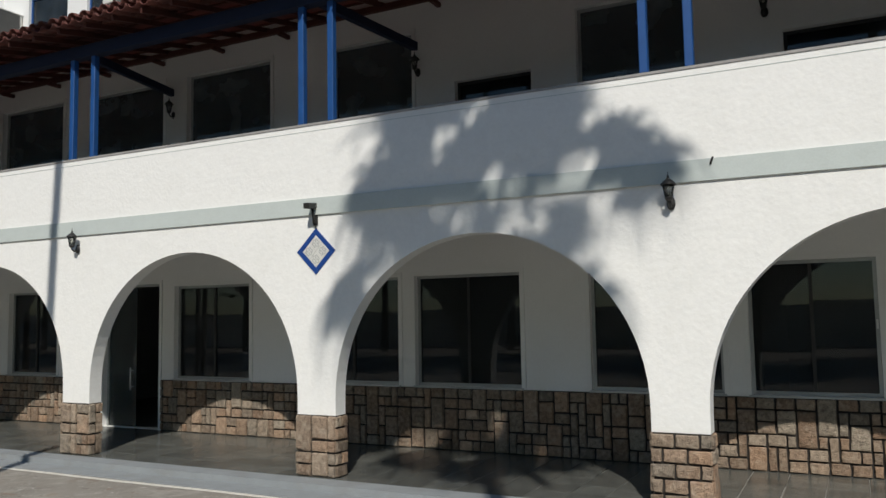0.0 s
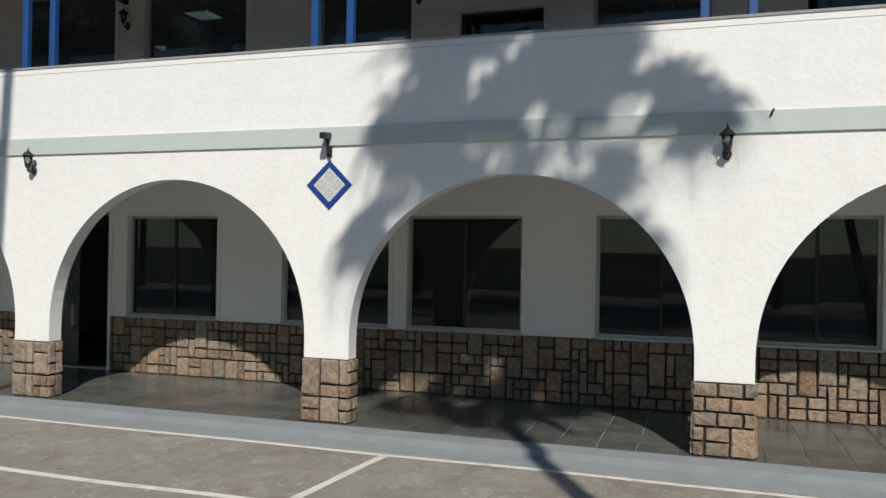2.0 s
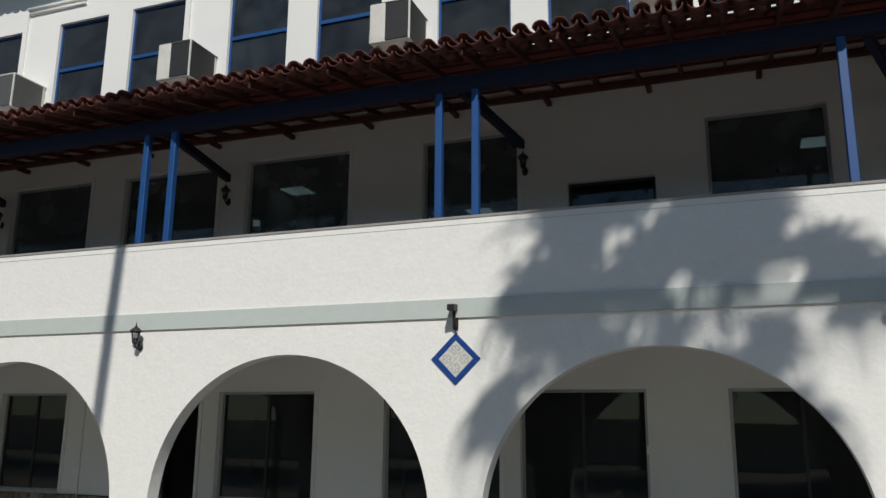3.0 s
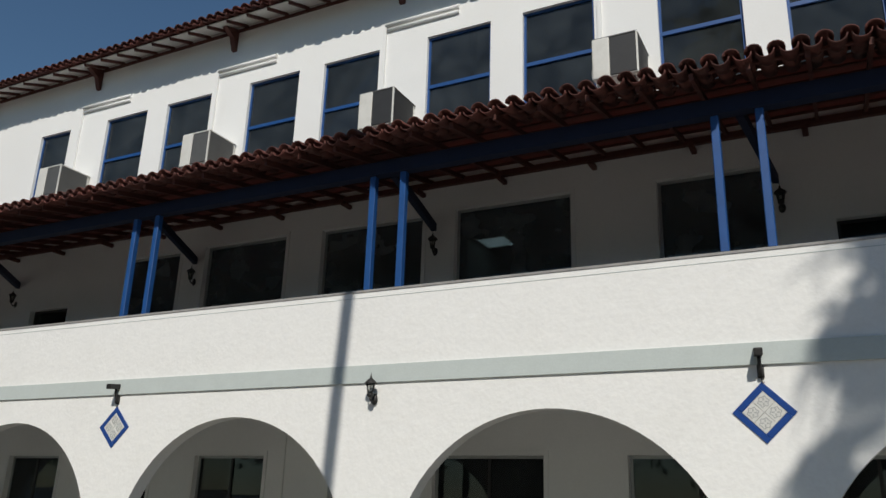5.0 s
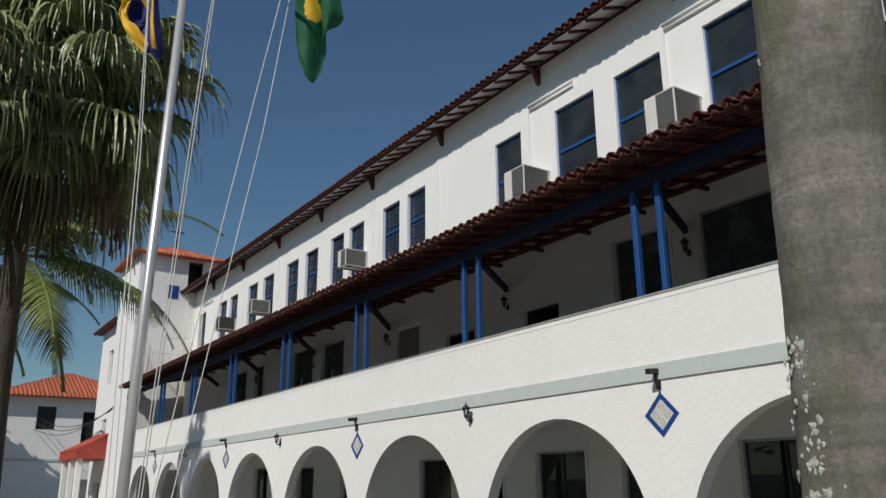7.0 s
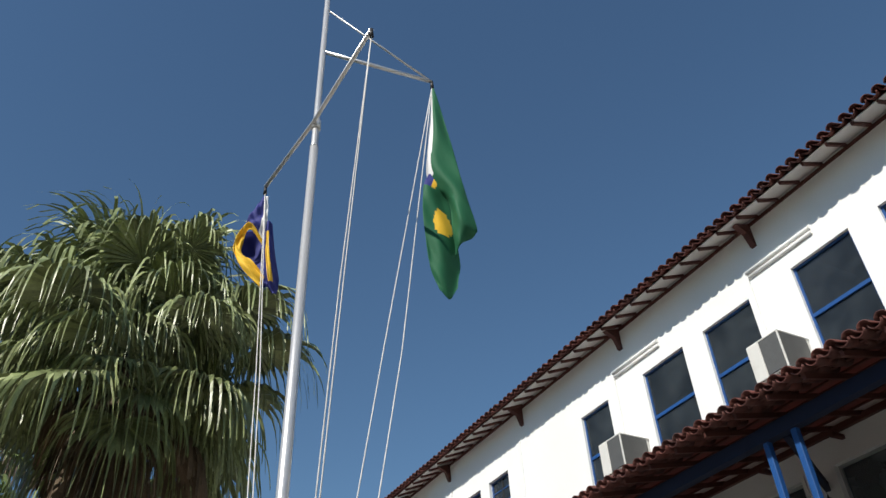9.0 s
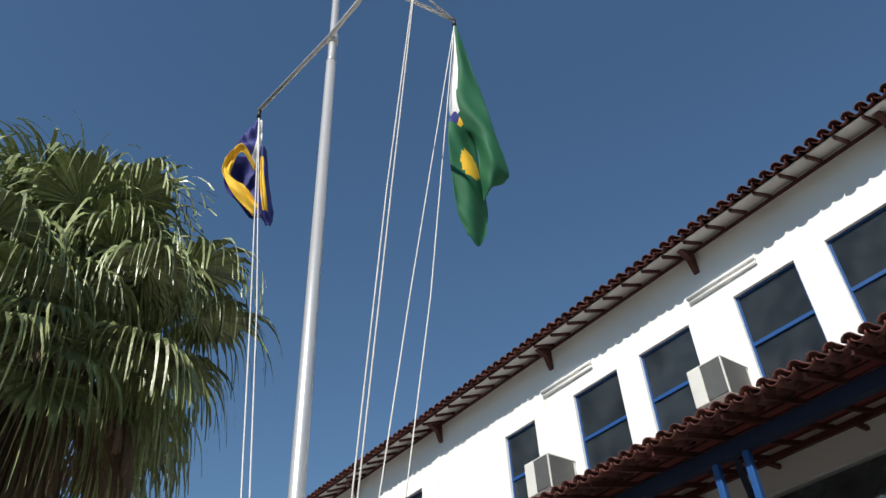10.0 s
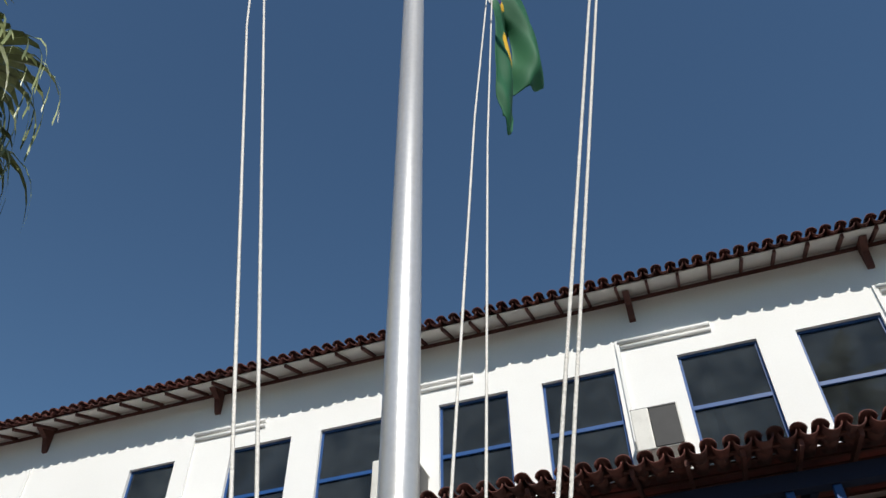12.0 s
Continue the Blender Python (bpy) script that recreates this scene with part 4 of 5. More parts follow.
bm = bmesh.new()
tube(bm, [(-8.1, WALL_Y - 0.02, 0.9), (-8.1, WALL_Y - 0.02, 3.5)], 0.012, 8)
tagged(part("conduit", bm, M_SMOOTH), "thin white conduit on the arcade wall", "pipe")
bm = bmesh.new()
tube(bm, [(6.3, 1.2, 7.30), (6.3, 1.2, 6.02)], 0.006, 6)
tagged(part("hanging_cable", bm, M_BLACK), "thin dark cable hanging from the balcony roof", "cable")

# ---- flagpole ----
PX, PY = -6.309, -8.046
pole = holder("flagpole", "steel flagpole with yardarms and white halyards", "flagpole", at=(PX, PY, 0))


def on_mast(z):
    return Vector((-0.014 * z, 0.0243 * z, z))


bm = bmesh.new()
tube(bm, [on_mast(0), on_mast(3), on_mast(6.0)], [0.036, 0.032, 0.028], 16)
part("lower_mast", bm, M_STEEL, pole)
bm = bmesh.new()
tube(bm, [on_mast(6.0), on_mast(6.02), on_mast(8.2)], [0.030, 0.024, 0.020], 16)
part("upper_mast", bm, M_STEEL, pole)
bm = bmesh.new()
tube(bm, [on_mast(6.18), on_mast(6.26)], 0.032, 16)
part("clamp", bm, M_STEEL, pole)
part("foot_plate", soft_box(-0.12, 0.12, -0.12, 0.12, 0.0, 0.02, 0.006, 1), M_STEEL, pole)
TIP_L, TIP_R, TIP_F = Vector((-7.116 - PX, -8.018 - PY, 6.20)), Vector((-6.262 - PX, -7.022 - PY, 6.98)), Vector((-5.51 - PX, -7.87 - PY, 6.24))
bm = bmesh.new()
tube(bm, [TIP_L, on_mast(6.22) + Vector((0, -0.03, 0)), TIP_F], 0.015, 10)
part("yardarm", bm, M_STEEL, pole)
bm = bmesh.new()
tube(bm, [on_mast(7.05), TIP_R], 0.015, 10)
part("front_arm", bm, M_STEEL, pole)
bm = bmesh.new()
tube(bm, [on_mast(7.6), TIP_R], 0.009, 8)
part("brace", bm, M_STEEL, pole)
for tip in (TIP_L, TIP_R, TIP_F):
    bm = bmesh.new()
    tube(bm, [tip, tip - Vector((0, 0, 0.075))], [0.011, 0.015], 8)
    part("pulley", bm, M_BLACK, pole)
# each rope: its tip, then where it passes 4.5 m and 3 m above the yard
for tip, upper, lower in ((TIP_L, (-6.919, -7.999), (-6.642, -8.033)), (TIP_L, (-6.862, -7.992), (-6.608, -8.010)),
                          (TIP_R, (-6.344, -7.419), (-6.364, -7.668)), (TIP_R, (-6.332, -7.307), (-6.328, -7.565)),
                          (TIP_F, (-5.818, -7.907), (-6.075, -7.922)), (TIP_F, (-5.803, -7.893), (-6.059, -7.908))):
    p, q = Vector((upper[0] - PX, upper[1] - PY, 4.5)), Vector((lower[0] - PX, lower[1] - PY, 3.0))
    foot = q + (q - p) * (2.0 / 1.5)
    line = [tip - Vector((0, 0, 0.06)), p, q, foot]
    bm = bmesh.new()
    tube(bm, [line[0].lerp(p, k / 4) for k in range(4)] + [p.lerp(q, k / 4) for k in range(4)] + [q.lerp(foot, k / 4) for k in range(5)], 0.0036, 6)
    part("halyard", bm, M_ROPE, pole, "white rope")
bm = bmesh.new()
tube(bm, [(-0.14, 0.14, 1.0), (-0.02, 0.02, 1.0), (0.11, -0.07, 1.0)], 0.010, 8)
part("cleat", bm, M_STEEL, pole)


def along(pts, t):
    """A point on a smooth line through pts, t from 0 to 1."""
    k = min(len(pts) - 2, int(t * (len(pts) - 1)))
    f = t * (len(pts) - 1) - k
    p = [Vector(pts[max(0, min(len(pts) - 1, k + i))]) for i in (-1, 0, 1, 2)]
    return 0.5 * (2 * p[1] + (p[2] - p[0]) * f + (2 * p[0] - 5 * p[1] + 4 * p[2] - p[3]) * f * f + (3 * p[1] - p[0] - 3 * p[2] + p[3]) * f ** 3)


def flag(name, label, top, turn, sheets):
    """Limp cloth in folds: each fold is a smooth sheet through rows of (across, down, away), coloured by how far across and down."""
    cloth = holder(name, label, "flag", at=top)
    cloth.rotation_euler = (0, 0, radians(turn))
    NU, NV = 26, 40
    for n, (rows, color_at) in enumerate(sheets):
        verts, faces, idx = [], [], []
        for j in range(NV + 1):
            v = j / NV
            ctrl = [along([r[k] for r in rows], v) for k in range(len(rows[0]))]
            for i in range(NU + 1):
                u = i / NU
                p = along(ctrl, u)
                wave = 0.010 * math.sin(v * 9 + u * 7 + n) + 0.006 * math.sin(v * 23 - u * 11 + 2 * n)
                verts.append((p.x, p.z + wave * min(1, 4 * v), p.y))
        for j in range(NV):
            for i in range(NU):
                a = j * (NU + 1) + i
                faces.append((a, a + 1, a + NU + 2, a + NU + 1))
                idx.append(color_at((i + 0.5) / NU, (j + 0.5) / NV))
        me = bpy.data.meshes.new("fold")
        me.from_pydata(verts, [], faces)
        for m in (M_FLAGGREEN, M_FLAGYELLOW, M_FLAGBLUE, M_FLAGWHITE):
            me.materials.append(m)
        for p, k in zip(me.polygons, idx):
            p.material_index = k
            p.use_smooth = True
        ob = new("fold", me)
        ob.parent = cloth
        md = ob.modifiers.new("thickness", 'SOLIDIFY')
        md.thickness = 0.003
    return cloth


GREEN, YELLOW, BLUE, WHITE = 0, 1, 2, 3


def upper_fold(u, v):
    return WHITE if u < 0.36 - 0.10 * v and v < 0.42 else GREEN


def lower_fold(u, v):
    if v < 0.20:
        return BLUE if u < 0.30 else YELLOW if u < 0.62 - v else GREEN
    return YELLOW if math.hypot((u - 0.62) / 0.26, (v - 0.44) / 0.09) < 1 else GREEN


flag("flag", "green flag with yellow rhombus and white hem, hanging limp", Vector((PX, PY, 0)) + TIP_R + Vector((0, 0, -0.03)), 45, [
    ([[(-0.005, -0.05, 0), (0.0, -0.05, 0), (0.012, -0.05, 0)], [(-0.045, -0.50, 0), (0.02, -0.50, -0.03), (0.08, -0.48, 0.02)],
      [(-0.085, -0.97, 0.02), (0.02, -0.93, -0.06), (0.145, -0.93, 0.03)], [(0.045, -1.18, 0.06), (0.11, -1.22, -0.03), (0.185, -1.22, 0.04)],
      [(0.055, -1.45, 0.08), (0.13, -1.46, 0.0), (0.225, -1.46, 0.06)], [(0.06, -1.64, 0.10), (0.12, -1.59, 0.05), (0.205, -1.50, 0.10)]], upper_fold),
    ([[(-0.06, -0.97, -0.03), (0.02, -0.98, 0.0), (0.09, -1.00, 0.05)], [(-0.10, -1.12, -0.05), (-0.02, -1.16, 0.0), (0.05, -1.20, 0.10)],
      [(-0.105, -1.50, -0.04), (-0.02, -1.48, -0.02), (0.065, -1.50, 0.13)], [(-0.09, -1.78, 0.0), (-0.01, -1.76, 0.03), (0.07, -1.70, 0.14)],
      [(-0.045, -1.93, 0.05), (0.0, -1.98, 0.08), (0.05, -1.88, 0.13)]], lower_fold)])


def hem_fold(u, v):
    return WHITE if u > 0.72 else BLUE


flag("flag", "dark blue flag with yellow border hanging limp and half rolled", Vector((PX, PY, 0)) + TIP_L + Vector((0, 0, -0.02)), 66, [
    ([[(-0.01, -0.08, 0), (0.0, -0.08, 0), (0.025, -0.08, 0)], [(-0.085, -0.30, -0.03), (-0.03, -0.32, -0.04), (0.04, -0.30, 0)],
      [(-0.145, -0.45, 0.0), (-0.06, -0.40, -0.06), (0.035, -0.55, 0.0)]], hem_fold),
    ([[(0.02, -0.50, -0.02), (0.02, -0.54, 0.0)], [(-0.07, -0.39, -0.07), (-0.06, -0.44, -0.05)], [(-0.145, -0.45, -0.02), (-0.108, -0.49, 0.0)],
      [(-0.165, -0.62, -0.06), (-0.115, -0.62, -0.02)], [(-0.075, -0.81, -0.08), (-0.035, -0.71, -0.06)], [(0.045, -0.94, -0.04), (0.065, -0.84, -0.03)]], lambda u, v: YELLOW),
    ([[(-0.14, -0.40, 0.03), (-0.03, -0.34, 0.08), (0.06, -0.38, 0.04)], [(-0.155, -0.62, 0.04), (-0.03, -0.62, 0.12), (0.07, -0.62, 0.05)],
      [(-0.06, -0.80, 0.0), (0.02, -0.86, 0.05), (0.09, -0.90, 0.02)]], lambda u, v: BLUE),
    ([[(0.03, -0.34, 0.01), (0.05, -0.33, -0.02), (0.072, -0.33, 0.02)], [(0.035, -0.60, -0.01), (0.07, -0.60, -0.05), (0.11, -0.60, 0.03)],
      [(0.06, -0.84, -0.01), (0.11, -0.86, -0.05), (0.155, -0.84, 0.03)], [(0.115, -0.95, 0.0), (0.13, -0.965, -0.01), (0.145, -0.95, 0.02)]],
     lambda u, v: YELLOW if 0.30 < u < 0.56 and 0.15 < v < 0.72 else BLUE)])


# ---- palms ----
def trunk_bm(base, top, r0, r1, rings, seed, wob=0.05, seg=20, ring_amp=0.012, lump=0.02, bow=(0, 0)):
    bm = bmesh.new()
    base, top = Vector(base), Vector(top)
    n = rings * 3
    pts, rad = [], []
    for i in range(n + 1):
        t = i / n
        p = base.lerp(top, t) + Vector((noise.noise((t * 3, seed, 0)), noise.noise((t * 3, 0, seed)), 0)) * wob * math.sin(math.pi * t)
        p.x += bow[0] * (t * t - t) + bow[1] * t * t
        pts.append(p)
        r = r0 + (r1 - r0) * t
        rad.append(r * (1 + (ring_amp if i % 3 == 0 else -ring_amp * 0.4) + 0.02 * noise.noise((t * 40, seed, 1))))
    tube(bm, pts, rad, seg)
    for v in bm.verts:
        v.co += Vector((noise.noise(v.co * 7), noise.noise(v.co * 7 + Vector((9, 0, 0))), 0)) * r0 * lump
    return bm


def fan_leaf(verts, faces, root, yaw, elev, stalk, size, rng, droop, n=38):
    """A fan leaf: a stalk, then folded rays whose tips hang down."""
    d = Vector((math.cos(yaw) * math.cos(elev), math.sin(yaw) * math.cos(elev), math.sin(elev)))
    side = Vector((-math.sin(yaw), math.cos(yaw), 0))
    up = side.cross(d) * -1
    if up.z < 0:
        up = -up
    hub = root + d * stalk + Vector((0, 0, -0.10 * stalk))
    # stalk
    o = len(verts)
    for p in (root, hub):
        for s, t in ((-0.012, 0), (0.012, 0), (0, 0.014)):
            verts.append(p + side * s + up * t)
    for k in range(3):
        faces.append((o + k, o + (k + 1) % 3, o + 3 + (k + 1) % 3, o + 3 + k))
    spread = radians(138)
    for k in range(n):
        a = -spread + 2 * spread * (k + 0.5) / n
        ray = d * math.cos(a) + side * math.sin(a)
        L = size * (0.80 + 0.20 * math.cos(a)) * rng.uniform(0.82, 1.14)
        acr = (side * math.cos(a) - d * math.sin(a))
        prev = None
        m = 9
        limp = rng.uniform(0.6, 1.3)
        twist = rng.uniform(-0.10, 0.10)
        p = hub.copy()
        direction = ray.copy()
        for i in range(m + 1):
            t = i / m
            # folded together near the hub, free and hanging in the outer half
            w = L * math.tan(spread / n) * (min(t, 0.5) * 1.08 + 0.02) * (1 if t < 0.52 else max(0.05, 1 - (t - 0.46) * 1.6) * 0.36)
            fold = up * (0.018 * (1 if k % 2 else -1)) * min(1, t * 2)
            o = len(verts)
            verts.extend((p + acr * w + fold, p - acr * w - fold))
            if prev is not None:
                faces.append((prev, prev + 1, o + 1, o))
            prev = o
            bend = droop * (0.05 if t < 0.44 else 0.9 * limp) * rng.uniform(0.92, 1.08)
            direction = direction + acr * (twist if t > 0.44 else 0)
            direction = (direction + Vector((0, 0, -bend))).normalized()
            p = p + direction * (L / m)


def fan_palm(base, top, r0, r1, leaves, size, seed, label, dead=14, droop=1.0, bow=0.0, rays=38, lowest=-44):
    g = holder("fan_palm", label, "palm tree", at=base)
    rel = Vector(top) - Vector(base)
    part("trunk", trunk_bm((0, 0, 0), rel, r0, r1, 40, seed, 0.06, 14, bow=(bow, 0)), M_TRUNK2, g, "rough dark fibrous trunk")
    rng = random.Random(seed)
    for nm, count, mat, lo, hi, lab in (("crown", leaves, M_FAN, lowest, 78, "drooping green fan leaves"), ("dead_leaves", dead, M_DRY, -82, -42, "brown dry hanging leaves")):
        verts, faces = [], []
        for i in range(count):
            t = (i + 0.5) / count
            el = radians(lo + (hi - lo) * t ** 0.85 + rng.uniform(-22, 22))
            el = min(el, radians(66))
            yaw = i * 2.39996 + rng.uniform(-0.25, 0.25)
            root = rel + Vector((0, 0, rng.uniform(-0.35, 0.05)))
            fan_leaf(verts, faces, root, yaw, el, size * rng.uniform(0.55, 1.30), size * rng.uniform(0.80, 1.15), rng, droop * (0.55 if el > 0.9 else 1.0), rays)
        me = bpy.data.meshes.new(nm)
        me.from_pydata([tuple(v) for v in verts], [], faces)
        me.materials.append(mat)
        ob = new(nm, me)
        ob.parent = g
        tagged(ob, lab)
    return g


def feather_palm(base, top, r0, r1, fronds, length, seed, label, bark=None, droop=1.0, leaf=0.55, rings=60, sway=0.0):
    g = holder("feather_palm", label, "palm tree", at=base)
    rel = Vector(top) - Vector(base)
    part("trunk", trunk_bm((0, 0, 0), rel, r0, r1, rings, seed, 0.05, 24, 0.007, 0.010, (0, sway)), bark or M_TRUNK, g, "grey ringed trunk")
    rng = random.Random(seed)
    for i in range(fronds):
        verts, faces = [], []
        t = (i + 0.5) / fronds
        el = radians(-25 + 100 * t + rng.uniform(-8, 8))
        yaw = i * 2.39996 + rng.uniform(-0.2, 0.2)
        L = length * rng.uniform(0.85, 1.1) * (0.75 if el > 1.1 else 1)
        d = Vector((math.cos(yaw) * math.cos(el), math.sin(yaw) * math.cos(el), math.sin(el)))
        p = rel + Vector((sway, 0, 0))
        n = 74
        for k in range(n):
            s = k / n
            side = Vector((-math.sin(yaw), math.cos(yaw), 0))
            up = side.cross(d)
            if up.z < 0:
                up = -up
            o = len(verts)
            r = 0.022 * (1 - s) + 0.003
            q = p + d * (L / n)
            for e in (p, q):
                verts.extend((e + side * r, e - side * r, e + up * r))
            for m in range(3):
                faces.append((o + m, o + (m + 1) % 3, o + 3 + (m + 1) % 3, o + 3 + m))
            if s > 0.12:
                ll = leaf * (math.sin(min(1, s * 1.15 + 0.12) * math.pi) ** 0.6 + 0.12) * rng.uniform(0.85, 1.1)
                for sg in (-1, 1):
                    v = (side * sg * 0.86 + d * 0.5 + up * 0.12).normalized()
                    a = p.copy()
                    o2 = len(verts)
                    verts.extend((a - d * 0.02, a + d * 0.02))
                    for j in range(1, 5):
                        v = (v + Vector((0, 0, -0.24 * droop * rng.uniform(0.8, 1.3)))).normalized()
                        a = a + v * (ll / 4)
                        w = 0.026 * (1 - j / 4.4)
                        verts.extend((a - d * w, a + d * w))
                        c = o2 + 2 * j
                        faces.append((c - 2, c - 1, c + 1, c))
            p = q
            d = (d + Vector((0, 0, -0.0125 * droop * (0.4 + 1.6 * s)))).normalized()
        me = bpy.data.meshes.new("frond")
        me.from_pydata([tuple(v) for v in verts], [], faces)
        me.materials.append(M_FROND)
        ob = new("frond", me)
        ob.parent = g
    return g


fan_palm((-10.85, -8.25, 0), (-10.80, -8.40, 6.70), 0.125, 0.105, 88, 1.09, 3, "fan palm with a dense drooping green crown and dark trunk", dead=7, rays=58, lowest=-38)
near_palm = feather_palm((-2.145, -7.878, 0), (-1.665, -7.93, 16.0), 0.099, 0.090, 14, 2.3, 11, "tall slender palm with a grey lichened trunk beside the yard", bark=M_RINGED, rings=170, sway=0.34)
# pale lichen crusts on its bark
bm = bmesh.new()
rng = random.Random(21)
for k in range(240):
    a = radians(rng.gauss(252, 13) if k < 190 else rng.uniform(235, 340))
    z = rng.uniform(1.68, 2.34) if k < 190 else rng.uniform(1.9, 3.2)
    s = rng.uniform(0.002, 0.009) if k < 190 else 0.0032
    c = Vector((0.03 * z + 0.1005 * math.cos(a), -0.003 * z + 0.1005 * math.sin(a), z))
    nrm = Vector((math.cos(a), math.sin(a), 0))
    tan = Vector((-math.sin(a), math.cos(a), 0))
    ring = [bm.verts.new(c + nrm * 0.003 + (tan * math.cos(t) + Vector((0, 0, 1.2)) * math.sin(t)) * s * rng.uniform(0.45, 1.5)) for t in [2 * math.pi * j / 7 for j in range(7)]]
    mid = bm.verts.new(c + nrm * 0.006)
    for j in range(7):
        bm.faces.new((ring[j], ring[(j + 1) % 7], mid))
tagged(part("lichen", bm, M_LICHEN, near_palm, "pale lichen crusts"), kind="stuff")
fan_palm((9.05, -10.2, 0), (7.28, -10.2, 13.7), 0.13, 0.11, 27, 1.32, 44, "tall fan palm behind the path, shading the white front", dead=6, bow=1.9, rays=40, lowest=-58)
feather_palm((-15.4, -8.20, 0), (-15.2, -8.00, 5.68), 0.10, 0.07, 18, 3.2, 23, "coconut palm with arching feather leaves beyond the flagpole", droop=1.35, leaf=0.80, rings=30)
feather_palm((-15.9, -8.98, 0), (-15.6, -8.88, 5.35), 0.10, 0.08, 13, 2.6, 29, "coconut palm with a thin trunk beside another palm", droop=1.2, leaf=0.6, rings=30)
fan_palm((-27.6, -10.3, 0), (-27.3, -10.2, 13.3), 0.14, 0.11, 24, 1.15, 31, "tall slim fan palm beyond the parked cars", dead=8)


# ---- cars ----
def car(name, label, at, heading, L, W, H, paint, seed):
    g = holder(name, label, "car", at=at)
    g.rotation_euler = (0, 0, radians(heading))
    # rows along the length: (x, half width, sill height, belt height, roof height, roof half width)
    hw = W / 2
    st = [(-0.50, 0.80, 0.48, 0.60, 0.0, 0), (-0.495, 0.90, 0.36, 0.66, 0, 0), (-0.46, 0.96, 0.30, 0.70, 0, 0), (-0.30, 1.0, 0.26, 0.68, 0, 0), (-0.10, 1.0, 0.25, 0.68, 0, 0),
          (0.15, 1.0, 0.25, 0.67, 0, 0), (0.30, 1.0, 0.26, 0.65, 0, 0), (0.42, 0.97, 0.28, 0.60, 0, 0), (0.48, 0.88, 0.32, 0.52, 0, 0), (0.50, 0.76, 0.36, 0.46, 0, 0)]
    bm = bmesh.new()
    rings = []
    for s, w, z0, z1, _, _ in st:
        a, b = z0 * H, z1 * H
        ww = w * hw
        rings.append([bm.verts.new((s * L, y, z)) for y, z in ((-ww * 0.90, a), (-ww, a + (b - a) * 0.3), (-ww, a + (b - a) * 0.7), (-ww * 0.93, b), (ww * 0.93, b), (ww, a + (b - a) * 0.7), (ww, a + (b - a) * 0.3), (ww * 0.90, a))])
    for u, v in zip(rings, rings[1:]):
        for k in range(8):
            bm.faces.new((u[k], u[(k + 1) % 8], v[(k + 1) % 8], v[k])).smooth = True
    bm.faces.new(rings[0]), bm.faces.new(rings[-1][::-1])
    bmesh.ops.bevel(bm, geom=[e for e in bm.edges if len(e.link_faces) == 2 and e.calc_face_angle() > 0.6], offset=0.03, segments=2, affect='EDGES')
    part("body", bm, paint, g)
    cab = [(-0.47, 0.69, 0.86), (-0.40, 0.97, 0.76), (-0.30, 1.0, 0.75), (0.02, 0.99, 0.74), (0.10, 0.955, 0.74), (0.27, 0.665, 0.86)]
    bm = bmesh.new()
    rings = []
    for s, top, w in cab:
        rings.append([bm.verts.new((s * L, y, z)) for y, z in ((-hw * 0.93, 0.665 * H), (-hw * w, max(0.67, top - 0.035) * H), (-hw * w * 0.86, top * H), (hw * w * 0.86, top * H), (hw * w, max(0.67, top - 0.035) * H), (hw * 0.93, 0.665 * H))])
    for u, v in zip(rings, rings[1:]):
        for k in range(5):
            bm.faces.new((u[k], u[k + 1], v[k + 1], v[k])).smooth = True
    bm.faces.new(rings[0]), bm.faces.new(rings[-1][::-1])
    part("cabin", bm, paint, g)
    for sg in (-1, 1):
        for nm, pts in (("rear_side_window", ((-0.37, 0.70), (-0.36, 0.90), (-0.15, 0.925), (-0.15, 0.70))), ("front_side_window", ((-0.13, 0.70), (-0.13, 0.925), (0.05, 0.90), (0.19, 0.70)))):
            bm = bmesh.new()
            a = [bm.verts.new((s * L, sg * hw * (0.945 - (z - 0.67) * 0.72), z * H)) for s, z in pts]
            b = [bm.verts.new((s * L, sg * hw * (0.92 - (z - 0.67) * 0.72), z * H)) for s, z in pts]
            bm.faces.new(a), bm.faces.new(b[::-1])
            for k in range(4):
                bm.faces.new((a[k], b[k], b[(k + 1) % 4], a[(k + 1) % 4]))
            part(nm, bm, M_CARGLASS, g, "dark glass")
        part("tail_lamp", soft_box(-0.505 * L, -0.47 * L, *sorted((sg * hw * 0.58, sg * hw * 0.955)), 0.585 * H, 0.665 * H, 0.02, 3), M_LAMPRED, g, "dark red lens")
        part("door_mirror", soft_box(0.17 * L, 0.20 * L, *sorted((sg * hw * 0.95, sg * hw * 1.10)), 0.63 * H, 0.72 * H, 0.02, 2), paint, g)
        part("roof_rail", soft_box(-0.34 * L, 0.0, *sorted((sg * hw * 0.62, sg * hw * 0.66)), 0.995 * H, 1.025 * H, 0.01, 1), M_PLASTIC, g)
        part("sill_cladding", soft_box(-0.36 * L, 0.36 * L, *sorted((sg * hw * 0.86, sg * hw * 1.005)), 0.17 * H, 0.30 * H, 0.02, 2), M_PLASTIC, g)
    bm = bmesh.new()
    pts = [(-0.468, -0.74, 0.735), (-0.415, -0.66, 0.94), (-0.415, 0.66, 0.94), (-0.468, 0.74, 0.735)]
    a = [bm.verts.new((s * L - 0.012, y * hw, z * H)) for s, y, z in pts]
    b = [bm.verts.new((s * L + 0.02, y * hw, z * H)) for s, y, z in pts]
    bm.faces.new(a), bm.faces.new(b[::-1])
    for k in range(4):
        bm.faces.new((a[k], b[k], b[(k + 1) % 4], a[(k + 1) % 4]))
    part("rear_window", bm, M_CARGLASS, g, "dark glass")
    bm = bmesh.new()
